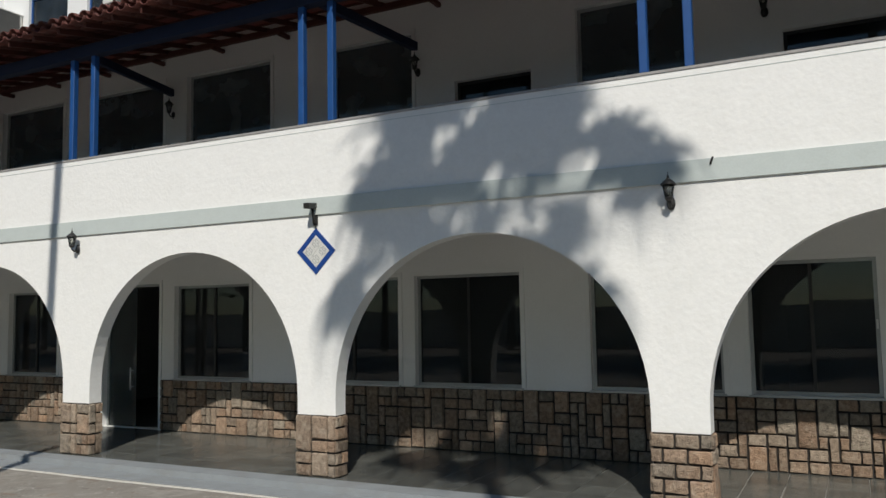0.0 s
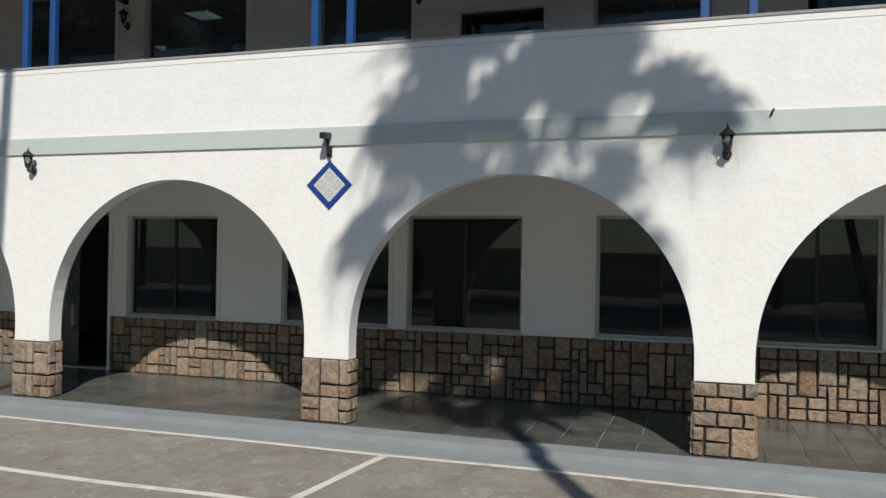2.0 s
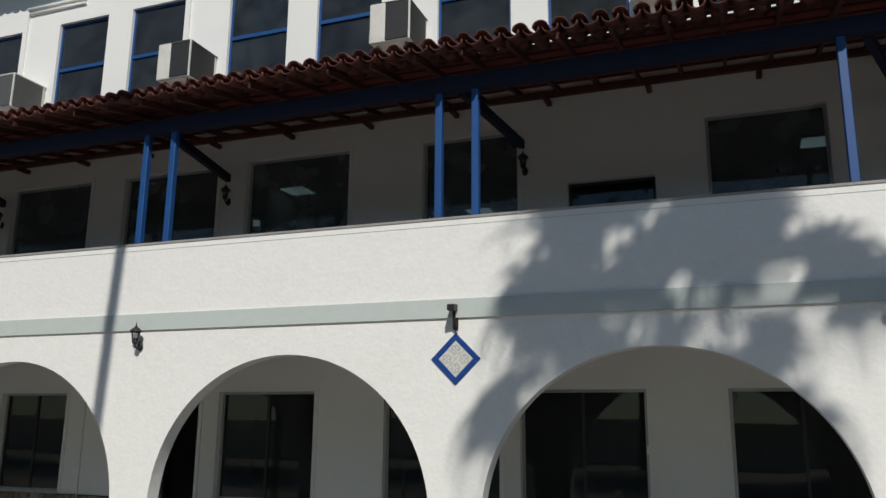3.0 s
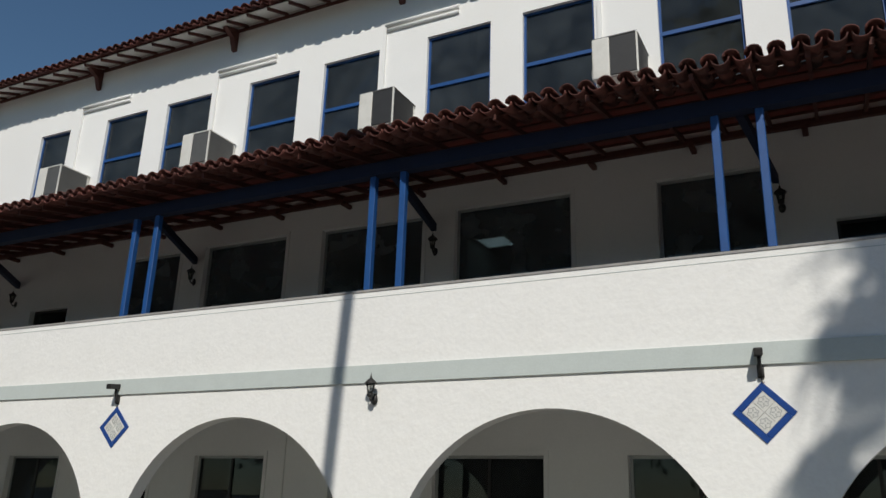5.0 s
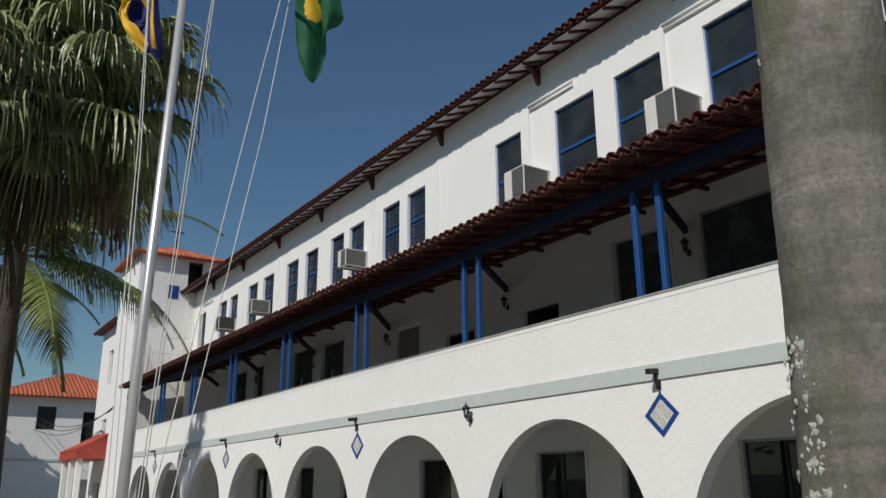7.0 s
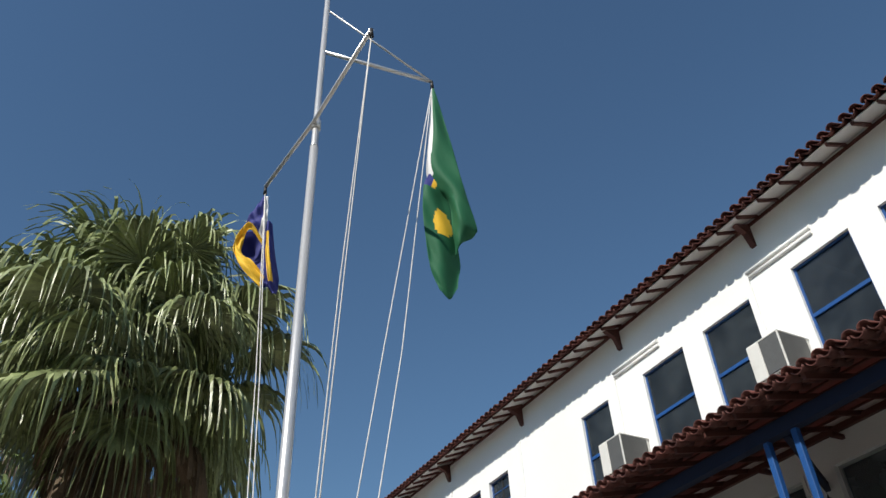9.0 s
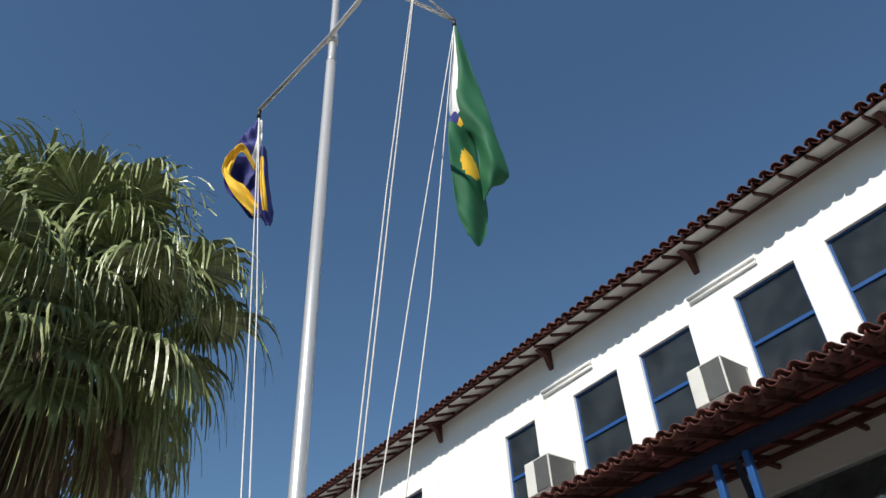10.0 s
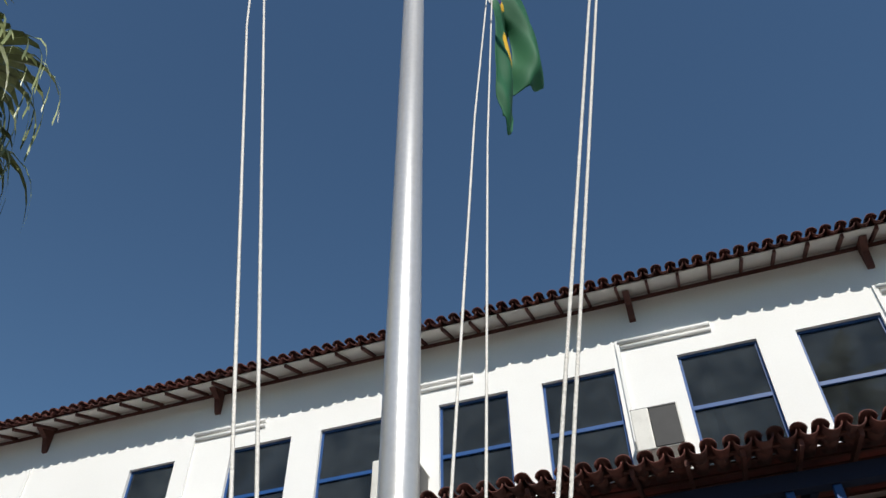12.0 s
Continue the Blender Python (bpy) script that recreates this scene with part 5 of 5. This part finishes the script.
    pts = [(0.25, -0.78, 0.69), (0.12, -0.62, 0.93), (0.12, 0.62, 0.93), (0.25, 0.78, 0.69)]
    a = [bm.verts.new((s * L + 0.02, y * hw, z * H)) for s, y, z in pts]
    b = [bm.verts.new((s * L - 0.01, y * hw, z * H)) for s, y, z in pts]
    bm.faces.new(a), bm.faces.new(b[::-1])
    for k in range(4):
        bm.faces.new((a[k], b[k], b[(k + 1) % 4], a[(k + 1) % 4]))
    part("windscreen", bm, M_CARGLASS, g, "dark glass")
    part("rear_bumper", soft_box(-0.507 * L, -0.44 * L, -hw * 0.97, hw * 0.97, 0.17 * H, 0.40 * H, 0.07, 3), M_PLASTIC, g, "black plastic bumper")
    part("tailgate_panel", soft_box(-0.503 * L, -0.488 * L, -hw * 0.56, hw * 0.56, 0.50 * H, 0.69 * H, 0.02, 3), paint, g)
    part("spoiler", soft_box(-0.455 * L, -0.39 * L, -hw * 0.62, hw * 0.62, 0.945 * H, 0.975 * H, 0.012, 2), paint, g)
    part("number_plate", soft_box(-0.512 * L, -0.505 * L, -0.2, 0.2, 0.425 * H, 0.485 * H, 0.004, 1), M_AC, g, "pale plate")
    bm = bmesh.new()
    tube(bm, [(-0.36 * L, 0, 0.99 * H), (-0.39 * L, 0, 1.06 * H)], 0.008, 6)
    part("aerial", bm, M_PLASTIC, g)
    R = 0.205 * H
    for s in (-0.31, 0.31):
        for sg in (-1, 1):
            bm = bmesh.new()
            lathe(bm, [(R * 0.62, -0.10), (R * 0.95, -0.10), (R, -0.07), (R, 0.07), (R * 0.95, 0.10), (R * 0.62, 0.10)], 22)
            bmesh.ops.rotate(bm, verts=bm.verts[:], cent=(0, 0, 0), matrix=Matrix.Rotation(radians(90), 3, 'X'))
            bmesh.ops.translate(bm, verts=bm.verts[:], vec=(s * L, sg * hw * 0.88, R))
            wheel = part("wheel", bm, M_RUBBER, g, "black tyre")
            bm = bmesh.new()
            lathe(bm, [(R * 0.16, 0.0), (R * 0.62, 0.03), (R * 0.64, 0.06), (R * 0.5, 0.055), (R * 0.1, 0.05)], 18)
            bmesh.ops.rotate(bm, verts=bm.verts[:], cent=(0, 0, 0), matrix=Matrix.Rotation(radians(90 * sg), 3, 'X'))
            bmesh.ops.translate(bm, verts=bm.verts[:], vec=(s * L, sg * (hw * 0.88 + 0.07), R))
            part("rim", bm, M_STEEL, wheel, "grey alloy rim")
            bm = bmesh.new()
            lathe(bm, [(R * 1.03, -0.02), (R * 1.26, -0.02), (R * 1.24, 0.035), (R * 1.05, 0.035)], 24)
            bmesh.ops.rotate(bm, verts=bm.verts[:], cent=(0, 0, 0), matrix=Matrix.Rotation(radians(-90 * sg), 3, 'X'))
            bmesh.ops.translate(bm, verts=bm.verts[:], vec=(s * L, sg * (hw * 0.985), R * 1.02))
            bmesh.ops.delete(bm, geom=[v for v in bm.verts if v.co.z < R * 0.75], context='VERTS')
            part("wheel_arch", bm, M_PLASTIC, g, "black plastic arch")
    return g


car("car", "white compact crossover car with black cladding, parked along the arcade", (-26.2, -1.05, 0), 180, 4.2, 1.78, 1.66, M_CARWHITE, 1)
car("car", "silver hatchback car parked further along the arcade", (-37.9, -1.05, 0), 180, 3.9, 1.68, 1.52, M_CARSILVER, 2)


# ---- bell tower, end block, house beyond ----
def hip_roof(name, x0, x1, y0, y1, z, rise, parent, mat, ribs=0.24):
    """A hipped roof with rolled tile ribs on each slope."""
    bm = bmesh.new()
    cx, cy = (x0 + x1) / 2, (y0 + y1) / 2
    dx, dy = x1 - x0, y1 - y0
    if dx > dy:
        r0, r1 = Vector((x0 + dy / 2, cy, z + rise)), Vector((x1 - dy / 2, cy, z + rise))
    else:
        r0, r1 = Vector((cx, y0 + dx / 2, z + rise)), Vector((cx, y1 - dx / 2, z + rise))
    c = [Vector(p) for p in ((x0, y0, z), (x1, y0, z), (x1, y1, z), (x0, y1, z))]
    top = ((r0, r1), (r1, r1), (r1, r0), (r0, r0)) if dx > dy else ((r0, r0), (r0, r1), (r1, r1), (r1, r0))
    for k in range(4):
        a, b = c[k], c[(k + 1) % 4]
        ta, tb = top[k]
        if (ta - tb).length < 1e-4:
            bm.faces.new([bm.verts.new(p) for p in (a, b, ta)])
        else:
            bm.faces.new([bm.verts.new(p) for p in (a, b, tb, ta)])
        n = max(2, int((b - a).length / ribs))
        nrm = (b - a).cross(ta - a).normalized()
        wide = (b - a).length
        e = (b - a).normalized()
        inw = nrm.cross(e)
        if (ta - a).dot(inw) < 0:
            inw = -inw
        height = (ta - a).dot(inw)
        ua, ub = (ta - a).dot(e), (tb - a).dot(e)
        for i in range(n):
            u = wide * (i + 0.5) / n
            h = height * min(1, u / ua if ua > 1e-4 else 1, (wide - u) / (wide - ub) if wide - ub > 1e-4 else 1)
            if h > 0.1:
                tube(bm, [a + e * u - inw * 0.03, a + e * u + inw * h], ribs * 0.30, 6, caps=True)
    bm.faces.new([bm.verts.new(p - Vector((0, 0, 0.03))) for p in c][::-1])
    return part(name, bm, mat, parent, "ribbed terracotta tiles")


tower = holder("bell_tower", "white plastered bell tower with tiled cap and iron cross", "tower", at=(0, 0, 0))
TX0, TX1, TY0, TY1, TZ = -47.6, -43.3, -0.12, 4.4, 14.0
part("wall", bx(TX0, TX1, TY0, TY0 + 0.3, 0, TZ), M_WALL, tower)
part("wall", bx(TX0, TX1, TY1 - 0.3, TY1, 0, TZ), M_WALL, tower)
part("wall", bx(TX0, TX0 + 0.3, TY0 + 0.3, TY1 - 0.3, 0, TZ), M_WALL, tower)
for a, b, c, d in ((TY0 + 0.3, 2.35, 0, TZ), (2.35, 3.15, 0, 12.4), (2.35, 3.15, 13.9, TZ), (3.15, TY1 - 0.3, 0, TZ)):
    part("wall", bx(TX1 - 0.3, TX1, a, b, c, d), M_WALL, tower)
# Black sheet stands in for the shade inside the belfry.
part("opening_back", bx(TX1 - 1.2, TX1 - 1.1, 2.2, 3.3, 12.2, 14.0), M_BLACK, tower, "black sheet for the shade inside the belfry opening")
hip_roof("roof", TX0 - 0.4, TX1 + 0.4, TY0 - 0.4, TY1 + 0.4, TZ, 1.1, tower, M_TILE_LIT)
bm = bmesh.new()
cx, cy = (TX0 + TX1) / 2, (TY0 + TY1) / 2
tube(bm, [(cx, cy, TZ + 1.05), (cx, cy, TZ + 2.5)], 0.04, 8)
tube(bm, [(cx, cy - 0.38, TZ + 2.05), (cx, cy + 0.38, TZ + 2.05)], 0.04, 8)
part("cross", bm, M_BLACK, tower, "black iron cross")
part("blue_panel", bx(TX1 + 0.002, TX1 + 0.03, 1.35, 1.9, 11.75, 12.45), M_TILEBLUE, tower, "dark blue square panel")
bm = bmesh.new()
for y in (2.35, 2.75):
    tube(bm, [(TX1 + 0.35, y, 7.9), (TX1 + 0.35, y, 12.3)], 0.022, 6)
for k in range(13):
    tube(bm, [(TX1 + 0.35, 2.35, 8.1 + 0.33 * k), (TX1 + 0.35, 2.75, 8.1 + 0.33 * k)], 0.014, 6)
part("ladder", bm, M_AC, tower, "pale steel ladder")
bm = bmesh.new()
for z in (8.6, 9.4):
    tube(bm, [(TX1 + 0.1, 0.5, z), (TX1 + 1.6, 0.5, z)], 0.02, 6)
    tube(bm, [(TX1 + 1.6, 0.5, z), (TX1 + 1.6, 2.2, z)], 0.02, 6)
for p in ((0.1, 0.5), (0.85, 0.5), (1.6, 0.5), (1.6, 1.35), (1.6, 2.2)):
    tube(bm, [(TX1 + p[0], p[1], 7.5), (TX1 + p[0], p[1], 9.4)], 0.02, 6)
part("railing", bm, M_AC, tower, "pale steel railing")

block = holder("end_block", "lower white plastered wing with a small tiled roof", "building", at=(0, 0, 0))
bm = bmesh.new()
pierced(bm, -53.0, -47.62, 0.25, 0.55, 0, 11.3, [(-50.6, -49.6, 7.9, 9.9), (-50.6, -49.6, 3.9, 6.0), (-51.5, -49.5, 0, 2.6)])
box(bm, -53.0, -52.7, 0.552, 5, 0, 11.3)
part("wall", bm, M_WALL, block)
part("inner_wall", bx(-52.6, -47.7, 1.4, 1.5, 0, 10.6), M_ROOM, block)
hip_roof("roof", -53.5, -47.65, -0.25, 5.2, 11.3, 1.2, block, M_TILE_SHADE)
for k, (z0, z1) in enumerate(((7.9, 9.9), (3.9, 6.0))):
    win = part("window", bx(-50.6, -49.6, 0.42, 0.45, z0, z1), M_GLASSUP, block)
    bm = bmesh.new()
    for a, b, c, d in ((-50.6, -50.54, z0, z1), (-49.66, -49.6, z0, z1), (-50.54, -49.66, z0, z0 + 0.06), (-50.54, -49.66, z1 - 0.06, z1)):
        box(bm, a, b, 0.37, 0.42, c, d)
    part("frame", bm, M_SMOOTH, win)

porch = holder("porch_canopy", "red tiled porch roof on white arches", "canopy", at=(0, 0, 0))
bm = bmesh.new()
v = [bm.verts.new(p) for p in ((-51.6, -1.6, 4.15), (-46.6, -1.6, 4.15), (-46.9, 0.24, 5.15), (-51.6, 0.24, 5.15), (-51.6, -1.6, 3.75), (-46.6, -1.6, 3.75), (-46.9, 0.24, 3.75), (-51.6, 0.24, 3.75))]
for f in ((0, 1, 2, 3), (0, 4, 5, 1), (1, 5, 6, 2), (4, 7, 6, 5), (3, 7, 4, 0)):
    bm.faces.new([v[i] for i in f])
for k in range(22):
    x = -51.5 + k * 0.225
    tube(bm, [(x, -1.62, 4.17), (x, 0.22, 5.17)], 0.06, 6)
part("roof", bm, M_CANOPY, porch)
for x in (-51.3, -49.2, -47.2):
    part("post", soft_box(x - 0.14, x + 0.14, -1.45, -1.17, 0, 3.75, 0.02, 1), M_WALL, porch)

house = holder("house", "white two-storey house with hipped orange tile roof", "house", at=(0, 0, 0))
HX1, HY0, HY1 = -69.0, -3.7, 7.5
bm = bmesh.new()
holes = [(-0.9, 0.4, 6.6, 8.3), (2.3, 3.9, 5.6, 8.0), (2.2, 3.8, 0, 3.0)]
tmp = bmesh.new()
pierced(tmp, HY0, HY1, 0, 0.3, 0, 9.0, holes)
for vtx in tmp.verts:
    vtx.co = Vector((HX1 - vtx.co.y, vtx.co.x, vtx.co.z))
part("wall", tmp, M_WALL, house)
box(bm, -80, HX1 - 0.3, HY0, HY0 + 0.3, 0, 9.0)
box(bm, -80, HX1 - 0.3, HY1 - 0.3, HY1, 0, 9.0)
box(bm, -80, HX1 - 1.0, HY0 + 0.4, HY1 - 0.4, 0, 8.9)
part("side_wall", bm, M_WALL, house)
for a, b, c, d in holes[:2]:
    win = part("window", bx(HX1 - 0.2, HX1 - 0.17, a, b, c, d), M_GLASSUP, house)
    bm = bmesh.new()
    for p, q, r, s in ((a, a + 0.08, c, d), (b - 0.08, b, c, d), ((a + b) / 2 - 0.04, (a + b) / 2 + 0.04, c, d), (a + 0.08, b - 0.08, c, c + 0.08), (a + 0.08, b - 0.08, d - 0.08, d)):
        box(bm, HX1 - 0.17, HX1 - 0.10, p, q, r, s)
    part("frame", bm, M_GRILLE, win)
part("string_course", bx(HX1 + 0.002, HX1 + 0.05, HY0, HY1, 4.3, 4.5), M_BAND, house)
bm = bmesh.new()
tube(bm, [(HX1 + 0.08, HY0 + 0.3, 0), (HX1 + 0.08, HY0 + 0.3, 9.0)], 0.06, 8)
part("downpipe", bm, M_BLACK, house)
hip_roof("roof", -81, HX1 + 0.7, HY0 - 0.7, HY1 + 0.7, 9.0, 2.6, house, M_TILE_LIT, 0.30)

bm = bmesh.new()
for k in range(3):
    pts = [Vector((-43.4, 0.0, 6.5 + 0.12 * k)).lerp(Vector((-69, -1.0, 7.6 - 0.5 * k)), t) - Vector((0, 0, 1.1 * math.sin(math.pi * t))) for t in [i / 14 for i in range(15)]]
    tube(bm, pts, 0.02, 6)
tagged(part("overhead_cable", bm, M_BLACK), "dark sagging overhead cables between the buildings", "cable")

# far trees beyond the yard
rng = random.Random(77)


def far_tree(x, y, h, r, seed):
    g = holder("broadleaf_tree", "dark green broadleaf tree in the distance", "tree", "far trees", at=(x, y, 0))
    rg = random.Random(seed)
    bm = bmesh.new()
    tube(bm, [(0, 0, 0), (0.1, 0, h * 0.4), (0.0, 0.1, h * 0.75)], [0.25, 0.18, 0.06], 8)
    for k in range(5):
        a = 2 * math.pi * k / 5
        tube(bm, [(0.05, 0, h * 0.4), (r * 0.6 * math.cos(a), r * 0.6 * math.sin(a), h * 0.7)], [0.1, 0.03], 6)
    part("trunk", bm, M_TRUNK2, g)
    verts, faces = [], []
    for c in range(70):
        a, b = rg.uniform(0, 2 * math.pi), rg.uniform(-0.9, 1)
        rr = r * rg.uniform(0.35, 1.0)
        cc = Vector((rr * math.cos(a) * math.sqrt(1 - min(1, b * b) * 0.8), rr * math.sin(a) * math.sqrt(1 - min(1, b * b) * 0.8), h * 0.7 + b * h * 0.28))
        for k in range(60):
            p = cc + Vector((rg.gauss(0, 1), rg.gauss(0, 1), rg.gauss(0, 0.8))) * r * 0.16
            u = Vector((rg.uniform(-1, 1), rg.uniform(-1, 1), rg.uniform(-1, 1))).normalized() * 0.3
            w = u.cross(Vector((rg.uniform(-1, 1), rg.uniform(-1, 1), rg.uniform(-1, 1)))).normalized() * 0.17
            o = len(verts)
            verts.extend((tuple(p - u), tuple(p + w), tuple(p + u), tuple(p - w)))
            faces.append((o, o + 1, o + 2, o + 3))
    me = bpy.data.meshes.new("crown")
    me.from_pydata(verts, [], faces)
    me.materials.append(M_BUSH)
    ob = new("crown", me)
    ob.parent = g


for i, (x, y, h, r) in enumerate(((-92, -14, 8.5, 4.0), (-95, -22, 9.5, 4.5), (-88, -30, 8, 4.0), (-100, -8, 8, 4.5), (-66, -7.4, 9.6, 3.0), (-60, -30, 13, 6), (-50, -28, 12, 6), (-40, -29, 14, 6.5),
                                  (-30, -28, 12.5, 6), (-20, -29, 14, 6.5), (-11, -28, 12, 6), (-2, -29, 13.5, 6.5), (8, -28, 12.5, 6), (18, -29, 14, 6.5), (28, -27, 13, 6), (36, -22, 12, 6), (40, -12, 12, 6))):
    far_tree(x, y, h, r, 100 + i)
# low white wall that closes the yard behind the path
tagged(part("wall_yard", bx(-70, 40, -36.3, -36, 0, 2.6), M_WALL), "plain white wall at the far side of the yard", "wall", kind="structure")


# ---- stones and slates ----
def stone_mesh(w, h, seed):
    """A split stone w by h: rounded uneven outline, pillowed rough face, its back at y = 0."""
    rg = random.Random(seed)
    bm = bmesh.new()
    g = 0.0135
    hw, hh = w / 2 - g, h / 2 - g
    cut = min(hw, hh) * 0.09

    def j(s):
        return rg.uniform(-s, s)
    outline = ((-hw + cut, -hh), (hw - cut, -hh), (hw, -hh + cut), (hw, 0), (hw, hh - cut), (hw - cut, hh), (-hw + cut, hh), (-hw, hh - cut), (-hw, 0), (-hw, -hh + cut))
    n = len(outline)
    off = [(j(0.006), j(0.006)) for _ in outline]
    tiltx, tiltz = j(0.05), j(0.05)
    back = [bm.verts.new((x + a, 0, z + b)) for (x, z), (a, b) in zip(outline, off)]
    rim = [bm.verts.new((x + a, -0.024 + j(0.004), z + b)) for (x, z), (a, b) in zip(outline, off)]
    inn = [bm.verts.new((x * 0.90 + a, -0.041 + j(0.006) + tiltx * x + tiltz * z, z * 0.90 + b)) for (x, z), (a, b) in zip(outline, off)]
    mid = bm.verts.new((j(0.02), -0.044 + j(0.008), j(0.02)))
    for k in range(n):
        m = (k + 1) % n
        bm.faces.new((back[k], back[m], rim[m], rim[k]))
        bm.faces.new((rim[k], rim[m], inn[m], inn[k]))
        bm.faces.new((inn[k], inn[m], mid))
    return bm


STONES = {}


def stone_of(cw, ch, cell_w, cell_h, rg):
    key = (cw, ch, round(cell_w, 3), round(cell_h, 3), rg.randrange(5))
    if key not in STONES:
        STONES[key] = mesh_of("stone", stone_mesh(cw * cell_w, ch * cell_h, hash(key) % 9999), M_STONE)
    return STONES[key]


def pack(nx, nz, rg):
    """Fits stones of mixed size and standing into a grid of cells."""
    used = [[False] * nz for _ in range(nx)]
    out = []
    for z in range(nz):
        for x in range(nx):
            if used[x][z]:
                continue
            sizes = [(2, 1)] * 9 + [(1, 1)] * 4 + [(2, 2)] * 3 + [(1, 2)] * 3 + [(2, 3)] * 2
            rg.shuffle(sizes)
            for w, h in sizes + [(1, 1)]:
                if x + w <= nx and z + h <= nz and not any(used[i][k] for i in range(x, x + w) for k in range(z, z + h)):
                    for i in range(x, x + w):
                        for k in range(z, z + h):
                            used[i][k] = True
                    out.append((x, z, w, h))
                    break
    return out


def stone_face(parent, origin, along, length, height, rg, single=True, bag=None, cell=0.122, rows=6):
    """Stones over one face; along: +x or +y direction of the face as an angle in degrees."""
    nx = max(2, round(length / cell))
    cw, chh = length / nx, height / rows
    base = Matrix.Translation(origin) @ Matrix.Rotation(radians(along), 4, 'Z')
    for x, z, w, h in pack(nx, rows, rg):
        me = stone_of(w, h, cw, chh, rg)
        m = base @ pose((x + w / 2) * cw, 0, (z + h / 2) * chh, 0, 0, 0)
        if single:
            piece("stone", me, parent, m)
        else:
            off = len(bag[0])
            bag[0].extend([tuple(m @ v.co) for v in me.vertices])
            bag[1].extend([tuple(off + i for i in p.vertices) for p in me.polygons])


rg = random.Random(8)
for i, xp in enumerate(PIERS):
    pl = holder("pier_plinth", "square pier foot clad in brown split stone with dark joints", "pier", "pier plinths", kind="structure", at=(xp, THICK / 2, FLOOR))
    hx, hy, hz = PIER_HALF - 0.012, THICK / 2 + 0.004, PLINTH - FLOOR
    part("core", bx(-hx, hx, -hy, hy, -0.02, hz - 0.004), M_JOINT, pl, "dark recessed mortar")
    stone_face(pl, (-hx - 0.03, -hy, 0), 0, 2 * hx + 0.06, hz, rg, cell=0.125, rows=5)
    if i < 10:
        stone_face(pl, (hx, -hy - 0.02, 0), 90, 2 * hy + 0.04, hz, rg, cell=0.125, rows=5)
        if i > 6:
            continue
        stone_face(pl, (-hx, hy + 0.02, 0), -90, 2 * hy + 0.04, hz, rg, cell=0.125, rows=5)

wains = holder("wainscot", "brown split stone cladding along the foot of the arcade wall", "stone cladding", kind="structure")
segs, x = [], X_END
for a, b, _, _ in sorted(G_DOOR) + [(X_START, X_START, 0, 0)]:
    segs.append((x, a - 0.07 if a < X_START else a))
    x = b + 0.07
bag = ([], [])
WZ = 1.065
for a, b in segs:
    part("mortar_bed", bx(a, b, WALL_Y - 0.012, WALL_Y - 0.002, FLOOR - 0.02, WZ), M_JOINT, wains, "dark recessed mortar")
    # the stretch between the entrance and the second pier is built stone by stone
    cuts = sorted({a, b, *[c for c in (-5.45, 2.7) if a < c < b]})
    for p, q in zip(cuts, cuts[1:]):
        single = -5.5 <= p and q <= 2.75
        stone_face(wains, (p, WALL_Y - 0.012, FLOOR), 0, q - p, WZ - FLOOR, rg, single, bag)
me = bpy.data.meshes.new("far_stones")
me.from_pydata(bag[0], [], bag[1])
me.materials.append(M_STONE)
ob = new("far_stones", me)
ob.parent = wains
tagged(ob, kind="stuff")

slate = mesh_of("slate", soft_box(-0.222, 0.222, -0.222, 0.222, -0.012, 0.0, 0.004, 1), M_SLATE)
bag = ([], [])
ny = 6
dy = (WALL_Y + 0.075) / ny
for k in range(int((X_START - X_END) / 0.45)):
    for j in range(ny):
        x, y = X_START - 0.225 - 0.45 * k, -0.075 + dy * (j + 0.5)
        m = pose(x, y, FLOOR + rg.uniform(-0.001, 0.001), 0, 0, 90 * rg.randrange(5)) @ Matrix.Diagonal((1, dy / 0.45, 1, 1))
        if -9.0 < x < 7.5 and j < ny:
            piece("slate", slate, floor_ob, m)
        else:
            off = len(bag[0])
            bag[0].extend([tuple(m @ v.co) for v in slate.vertices])
            bag[1].extend([tuple(off + i for i in p.vertices) for p in slate.polygons])
me = bpy.data.meshes.new("far_slates")
me.from_pydata(bag[0], [], bag[1])
me.materials.append(M_SLATE)
ob = new("far_slates", me)
ob.parent = floor_ob
tagged(ob, kind="stuff")
